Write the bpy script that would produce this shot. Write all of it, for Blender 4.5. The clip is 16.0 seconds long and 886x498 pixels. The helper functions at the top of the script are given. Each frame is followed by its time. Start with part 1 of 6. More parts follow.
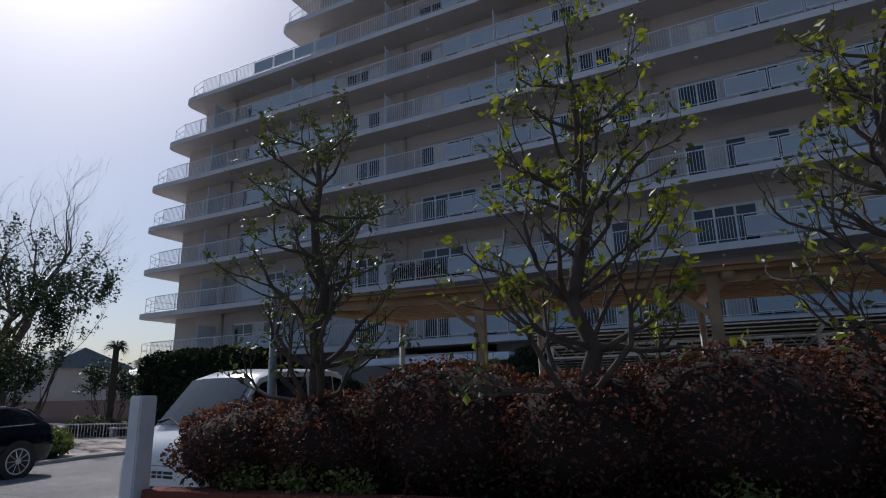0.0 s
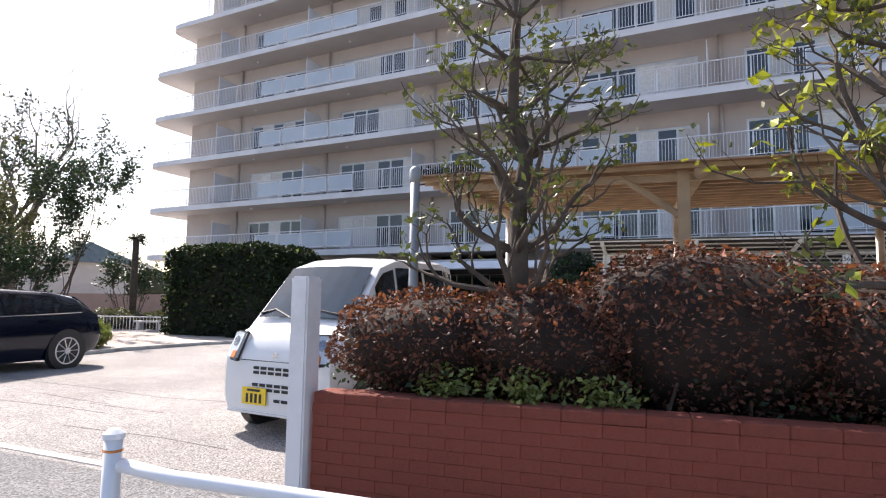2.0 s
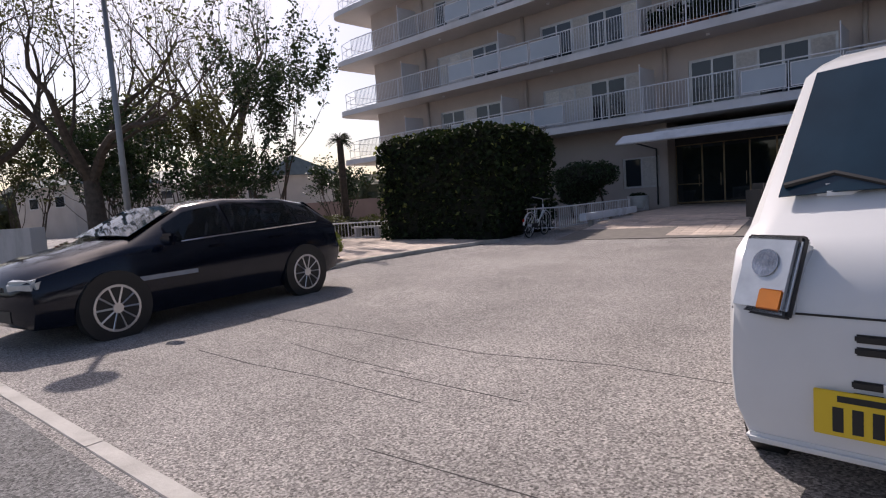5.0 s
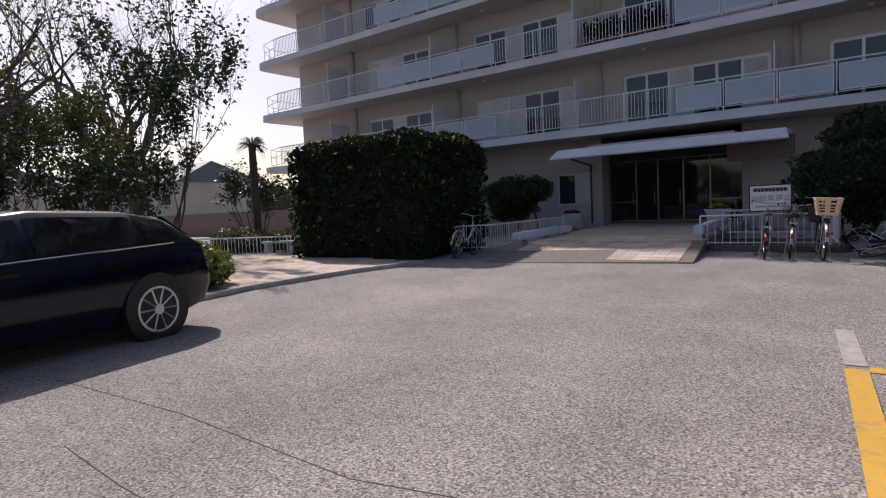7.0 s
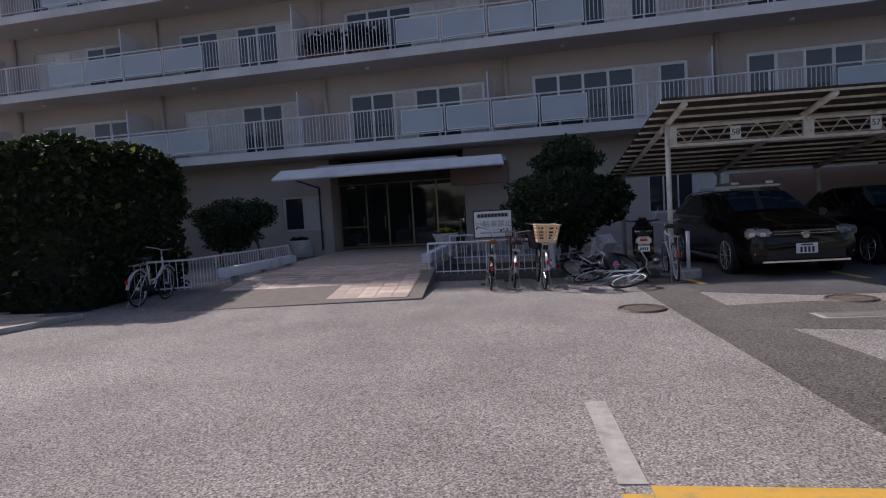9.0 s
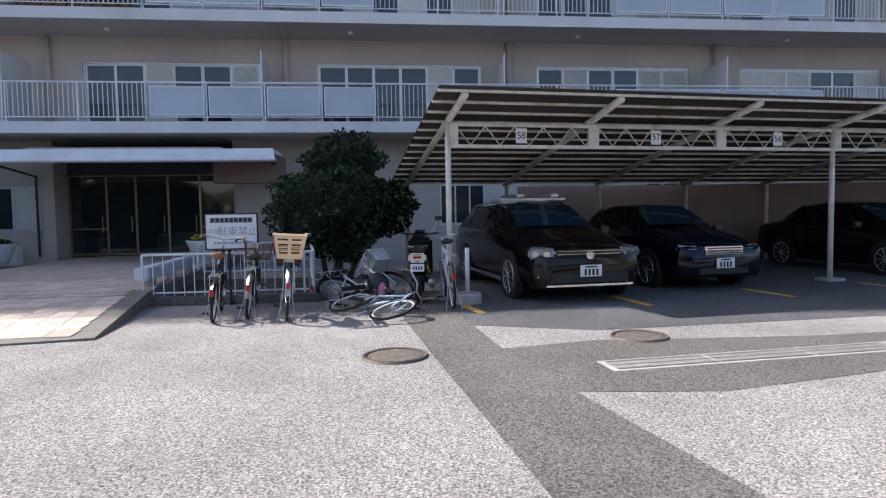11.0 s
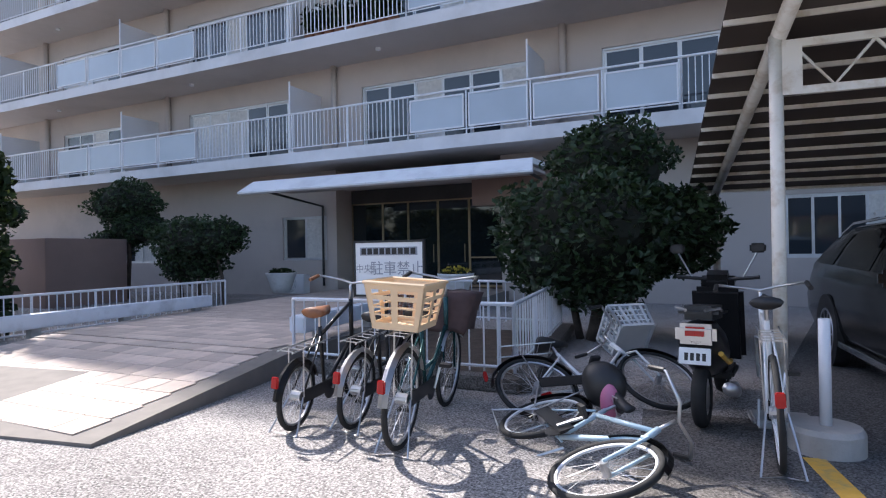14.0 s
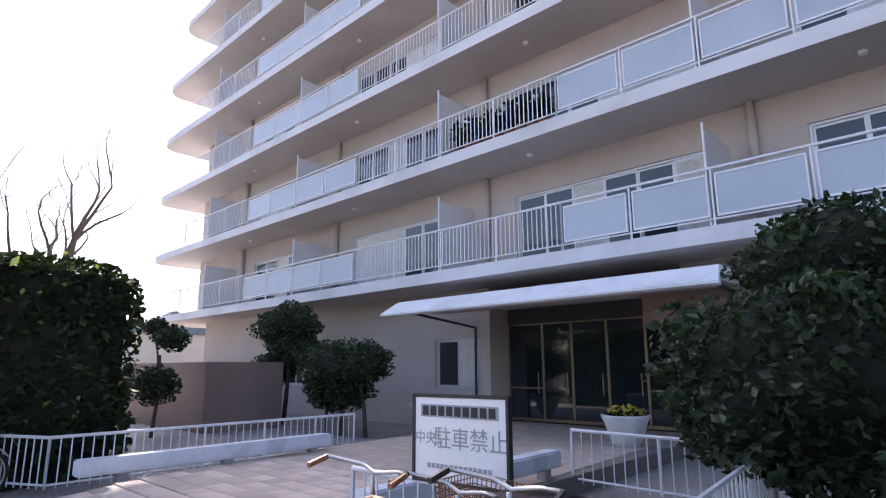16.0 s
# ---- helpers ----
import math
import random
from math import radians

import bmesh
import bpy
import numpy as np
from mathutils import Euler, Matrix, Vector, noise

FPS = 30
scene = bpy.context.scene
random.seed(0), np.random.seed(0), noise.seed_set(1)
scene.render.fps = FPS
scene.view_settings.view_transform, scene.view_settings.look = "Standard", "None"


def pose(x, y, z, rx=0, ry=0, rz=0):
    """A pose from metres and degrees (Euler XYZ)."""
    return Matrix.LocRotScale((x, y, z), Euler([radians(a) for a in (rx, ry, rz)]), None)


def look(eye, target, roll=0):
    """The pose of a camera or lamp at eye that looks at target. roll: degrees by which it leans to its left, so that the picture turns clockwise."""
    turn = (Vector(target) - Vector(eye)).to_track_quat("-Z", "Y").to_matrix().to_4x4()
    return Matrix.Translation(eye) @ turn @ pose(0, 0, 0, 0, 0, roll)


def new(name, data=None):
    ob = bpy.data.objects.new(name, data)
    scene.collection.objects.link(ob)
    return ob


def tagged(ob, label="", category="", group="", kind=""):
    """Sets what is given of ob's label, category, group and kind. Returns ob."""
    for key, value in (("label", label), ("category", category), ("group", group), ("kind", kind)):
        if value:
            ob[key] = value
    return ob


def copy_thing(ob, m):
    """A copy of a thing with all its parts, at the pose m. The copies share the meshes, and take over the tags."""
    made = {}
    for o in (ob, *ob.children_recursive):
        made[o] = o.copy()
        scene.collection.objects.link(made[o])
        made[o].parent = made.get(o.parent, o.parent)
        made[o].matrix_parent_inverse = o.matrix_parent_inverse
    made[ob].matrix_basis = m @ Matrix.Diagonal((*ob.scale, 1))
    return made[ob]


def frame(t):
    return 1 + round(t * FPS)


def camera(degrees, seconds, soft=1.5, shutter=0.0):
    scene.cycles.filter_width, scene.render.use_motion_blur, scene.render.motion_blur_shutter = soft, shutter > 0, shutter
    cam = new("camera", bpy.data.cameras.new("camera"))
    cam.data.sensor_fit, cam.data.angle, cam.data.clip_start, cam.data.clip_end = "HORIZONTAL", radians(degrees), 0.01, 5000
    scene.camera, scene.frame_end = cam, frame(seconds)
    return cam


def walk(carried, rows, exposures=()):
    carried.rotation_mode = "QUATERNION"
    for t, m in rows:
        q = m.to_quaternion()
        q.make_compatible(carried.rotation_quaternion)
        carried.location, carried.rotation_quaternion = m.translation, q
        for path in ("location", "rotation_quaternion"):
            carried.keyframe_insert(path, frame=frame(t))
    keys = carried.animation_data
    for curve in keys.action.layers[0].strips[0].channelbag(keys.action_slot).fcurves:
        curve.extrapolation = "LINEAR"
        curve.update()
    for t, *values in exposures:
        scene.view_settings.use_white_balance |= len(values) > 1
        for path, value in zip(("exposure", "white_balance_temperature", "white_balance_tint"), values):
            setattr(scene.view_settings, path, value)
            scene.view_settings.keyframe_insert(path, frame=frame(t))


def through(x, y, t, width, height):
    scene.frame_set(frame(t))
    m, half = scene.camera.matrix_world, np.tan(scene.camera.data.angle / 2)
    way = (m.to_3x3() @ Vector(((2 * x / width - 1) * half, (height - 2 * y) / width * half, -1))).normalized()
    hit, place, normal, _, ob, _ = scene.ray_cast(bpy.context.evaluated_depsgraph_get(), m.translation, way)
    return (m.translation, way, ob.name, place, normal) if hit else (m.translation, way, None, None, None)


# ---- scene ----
cam = camera(74.4, 16.0, 1.15)
PATH = [
    (0, (-0.597, -1.026, 1.423), (-1.486, 0.7, 1.903), -1.3),
    (0.5, (-0.995, -1.036, 1.377), (-1.761, 0.787, 1.673), 0.4),
    (1, (-1.352, -1.04, 1.302), (-2.156, 0.773, 1.561), 1.4),
    (1.5, (-1.89, -0.912, 1.283), (-2.73, 0.889, 1.509), 0.8),
    (2, (-2.634, -0.741, 1.309), (-3.53, 1.038, 1.489), 0.9),
    (2.5, (-3.339, -0.511, 1.267), (-4.308, 1.235, 1.373), -1.0),
    (3, (-4.072, -0.216, 1.262), (-5.136, 1.477, 1.273), -3.1),
    (3.5, (-4.719, 0.051, 1.19), (-5.878, 1.679, 1.134), -4.3),
    (4, (-5.29, 0.357, 1.142), (-6.555, 1.903, 1.03), -4.5),
    (4.2, (-5.506, 0.512, 1.138), (-6.818, 2.015, 1.006), -4.7),
    (6.3, (-7.598, 2.277, 1.367), (-8.999, 3.692, 1.181), -3.8),
    (6.5, (-7.608, 2.374, 1.355), (-8.946, 3.851, 1.184), -3.8),
    (7, (-7.4, 2.755, 1.261), (-8.609, 4.342, 1.115), -2.7),
    (7.5, (-7.593, 3.225, 1.388), (-8.629, 4.929, 1.231), -3.7),
    (8, (-7.68, 3.699, 1.302), (-8.533, 5.503, 1.171), -3.1),
    (8.5, (-7.746, 4.37, 1.338), (-8.424, 6.247, 1.212), -3.9),
    (9, (-7.806, 4.85, 1.347), (-8.234, 6.801, 1.231), -3.3),
    (9.5, (-7.73, 5.488, 1.387), (-7.682, 7.483, 1.253), -3.7),
    (12, (-6.756, 8.731, 1.243), (-6.534, 10.716, 1.149), -0.8),
    (12.5, (-6.71, 9.646, 1.298), (-6.855, 11.639, 1.212), -1.0),
    (13, (-6.499, 10.328, 1.303), (-6.927, 12.28, 1.238), -1.8),
    (13.5, (-6.434, 10.929, 1.28), (-7.068, 12.825, 1.229), -1.6),
    (14, (-6.352, 11.457, 1.288), (-7.22, 13.259, 1.291), -1.0),
    (14.5, (-6.4, 12.124, 1.359), (-7.506, 13.789, 1.424), -1.0),
    (15, (-6.483, 12.682, 1.447), (-7.742, 14.232, 1.559), -1.0),
    (15.5, (-6.611, 13.128, 1.495), (-7.95, 14.606, 1.657), -1.0),
    (16, (-6.705, 13.522, 1.55), (-8.066, 14.931, 1.953), -0.2),
]
EXPOSURES = [
    (0.0, -1.0, 5700, 12), (0.25, 0.2, 6300, 16), (0.5, 0.75, 6900, 18), (1.0, 1.45, 6900, 18), (1.5, 1.25, 6800, 18), (2.0, 1.0, 6600, 16), (3.5, 0.8, 6500, 14), (4.0, 0.3, 6500, 16), (4.2, 0.15, 6600, 18), (6.3, -0.35, 6700, 22),
    (8.0, -0.25, 6500, 20), (9.0, -0.4, 6400, 22), (9.7, -0.1, 6300, 18), (11.8, 1.0, 6150, 14), (12.5, 1.05, 6100, 14), (13.5, 1.0, 6150, 15), (14.2, 1.25, 6250, 16), (16.0, 1.45, 6500, 22),
]
walk(cam, [(t, look(eye, target, roll)) for t, eye, target, roll in PATH], EXPOSURES)
# ---------------------------------------------------------------- world and sun
world = bpy.data.worlds.new("sky")
scene.world = world
world.use_nodes = True
wn = world.node_tree.nodes
sky = wn.new("ShaderNodeTexSky")
sky.sky_type = "NISHITA"
sky.sun_disc = False
SUN_AZ, SUN_EL = 66.5, 45.5          # degrees to the left of +y, and above the horizon
sky.sun_elevation = radians(SUN_EL)
sky.sun_rotation = radians(-SUN_AZ)
sky.air_density, sky.dust_density, sky.ozone_density = 1.0, 2.0, 1.0
world.node_tree.links.new(sky.outputs[0], wn["Background"].inputs[0])
wn["Background"].inputs[1].default_value = 0.135
sun = new("sun", bpy.data.lights.new("sun", "SUN"))
sun.data.energy, sun.data.angle, sun.data.color = 4.6, radians(0.6), (1.0, 0.95, 0.87)
to_sun = Vector((-math.sin(radians(SUN_AZ)) * math.cos(radians(SUN_EL)), math.cos(radians(SUN_AZ)) * math.cos(radians(SUN_EL)), math.sin(radians(SUN_EL))))
sun.matrix_world = look(to_sun * 60, (0, 0, 0))


# ---------------------------------------------------------------- materials
def mat(name, colour, rough=0.7, metal=0.0, vary=0.15, scale=6.0, bump=0.0, bump_scale=60.0, dirt=None, dirt_scale=1.2, spec=0.5, objvar=0.0, islands=0.0, trans=0.0):
    """A surface with fine grain, broad variation and optional dirt blotches."""
    m = bpy.data.materials.new(name)
    m.use_nodes = True
    n, l = m.node_tree.nodes, m.node_tree.links
    b = n["Principled BSDF"]
    b.inputs["Roughness"].default_value = rough
    b.inputs["Metallic"].default_value = metal
    b.inputs["Specular IOR Level"].default_value = spec
    if trans:
        b.inputs["Transmission Weight"].default_value = trans
    tc = n.new("ShaderNodeTexCoord")
    big = n.new("ShaderNodeTexNoise")
    big.inputs["Scale"].default_value, big.inputs["Detail"].default_value = scale, 6
    l.new(tc.outputs["Object"], big.inputs["Vector"])
    ramp = n.new("ShaderNodeMapRange")
    ramp.inputs[3].default_value, ramp.inputs[4].default_value = 1 - vary, 1 + vary
    ramp.inputs[1].default_value, ramp.inputs[2].default_value = 0.3, 0.7
    l.new(big.outputs["Fac"], ramp.inputs[0])
    val = ramp.outputs[0]
    if objvar or islands:
        rnd = n.new("ShaderNodeObjectInfo").outputs["Random"] if objvar else n.new("ShaderNodeNewGeometry").outputs["Random Per Island"]
        r2 = n.new("ShaderNodeMapRange")
        amount = objvar or islands
        r2.inputs[3].default_value, r2.inputs[4].default_value = 1 - amount, 1 + amount
        l.new(rnd, r2.inputs[0])
        mul = n.new("ShaderNodeMath")
        mul.operation = "MULTIPLY"
        l.new(val, mul.inputs[0])
        l.new(r2.outputs[0], mul.inputs[1])
        val = mul.outputs[0]
    vm = n.new("ShaderNodeVectorMath")
    vm.operation = "SCALE"
    vm.inputs[0].default_value = colour
    l.new(val, vm.inputs["Scale"])
    col = vm.outputs[0]
    if dirt:
        dn = n.new("ShaderNodeTexNoise")
        dn.inputs["Scale"].default_value, dn.inputs["Detail"].default_value, dn.inputs["Roughness"].default_value = dirt_scale, 8, 0.65
        l.new(tc.outputs["Object"], dn.inputs["Vector"])
        dr = n.new("ShaderNodeMapRange")
        dr.inputs[1].default_value, dr.inputs[2].default_value = 0.48, 0.72
        l.new(dn.outputs["Fac"], dr.inputs[0])
        mix = n.new("ShaderNodeMix")
        mix.data_type = "RGBA"
        mix.inputs["B"].default_value = (*dirt, 1)
        l.new(dr.outputs[0], mix.inputs["Factor"])
        l.new(col, mix.inputs["A"])
        col = mix.outputs["Result"]
    l.new(col, b.inputs["Base Color"])
    if bump:
        fn = n.new("ShaderNodeTexNoise")
        fn.inputs["Scale"].default_value, fn.inputs["Detail"].default_value = bump_scale, 4
        l.new(tc.outputs["Object"], fn.inputs["Vector"])
        bp = n.new("ShaderNodeBump")
        bp.inputs["Strength"].default_value, bp.inputs["Distance"].default_value = bump, 0.01
        l.new(fn.outputs["Fac"], bp.inputs["Height"])
        l.new(bp.outputs[0], b.inputs["Normal"])
    return m


def leaf_mat(name, colour, rough=0.35, spread=0.45, spec=0.35, through=0.25):
    """Leaves: every blade a little different, glossy, and letting some light through."""
    m = mat(name, colour, rough, vary=0.2, scale=1.5, islands=spread, spec=spec)
    n, l = m.node_tree.nodes, m.node_tree.links
    b = n["Principled BSDF"]
    tr = n.new("ShaderNodeBsdfTranslucent")
    tr.inputs[0].default_value = (colour[0] * 1.5, colour[1] * 1.5, colour[2] * 0.8, 1)
    mx = n.new("ShaderNodeMixShader")
    mx.inputs[0].default_value = through
    l.new(b.outputs[0], mx.inputs[1])
    l.new(tr.outputs[0], mx.inputs[2])
    l.new(mx.outputs[0], n["Material Output"].inputs[0])
    return m


def asphalt(name, light, dark, speck=420.0):
    """Worn asphalt: stones of several greys, cracks of tar, broad stains."""
    m = mat(name, light, 0.88, vary=0.16, scale=0.35, bump=1.0, bump_scale=150, spec=0.3)
    n, l = m.node_tree.nodes, m.node_tree.links
    b = n["Principled BSDF"]
    old = b.inputs["Base Color"].links[0].from_socket
    tc = n.new("ShaderNodeTexCoord")
    vo = n.new("ShaderNodeTexVoronoi")
    vo.inputs["Scale"].default_value = speck * 0.2
    l.new(tc.outputs["Object"], vo.inputs["Vector"])
    fine = n.new("ShaderNodeTexNoise")
    fine.inputs["Scale"].default_value, fine.inputs["Detail"].default_value = speck * 0.16, 4
    l.new(tc.outputs["Object"], fine.inputs["Vector"])
    r = n.new("ShaderNodeMapRange")
    r.inputs[1].default_value, r.inputs[2].default_value = 0.4, 0.64
    l.new(fine.outputs["Fac"], r.inputs[0])
    mix = n.new("ShaderNodeMix")
    mix.data_type = "RGBA"
    mix.inputs["B"].default_value = (*dark, 1)
    mul = n.new("ShaderNodeMath")
    mul.operation = "MULTIPLY"
    mul.inputs[1].default_value = 0.85
    l.new(r.outputs[0], mul.inputs[0])
    l.new(mul.outputs[0], mix.inputs["Factor"])
    l.new(old, mix.inputs["A"])
    mix2 = n.new("ShaderNodeMix")
    mix2.data_type = "RGBA"
    mix2.blend_type = "OVERLAY"
    mix2.inputs["Factor"].default_value = 0.7
    l.new(mix.outputs["Result"], mix2.inputs["A"])
    grey = n.new("ShaderNodeRGBToBW")
    l.new(vo.outputs["Color"], grey.inputs[0])
    l.new(grey.outputs[0], mix2.inputs["B"])
    hs = n.new("ShaderNodeHueSaturation")
    hs.inputs["Saturation"].default_value = 0.6
    # patches of wear, a hand to a metre wide
    pat = n.new("ShaderNodeTexNoise")
    pat.inputs["Scale"].default_value, pat.inputs["Detail"].default_value, pat.inputs["Roughness"].default_value = 0.9, 8, 0.62
    l.new(tc.outputs["Object"], pat.inputs["Vector"])
    pr = n.new("ShaderNodeMapRange")
    pr.inputs[1].default_value, pr.inputs[2].default_value, pr.inputs[3].default_value, pr.inputs[4].default_value = 0.3, 0.7, 0.84, 1.16
    l.new(pat.outputs["Fac"], pr.inputs[0])
    wear = n.new("ShaderNodeVectorMath")
    wear.operation = "SCALE"
    l.new(mix2.outputs["Result"], wear.inputs[0])
    l.new(pr.outputs[0], wear.inputs["Scale"])
    l.new(wear.outputs[0], hs.inputs["Color"])
    l.new(hs.outputs[0], b.inputs["Base Color"])
    return m


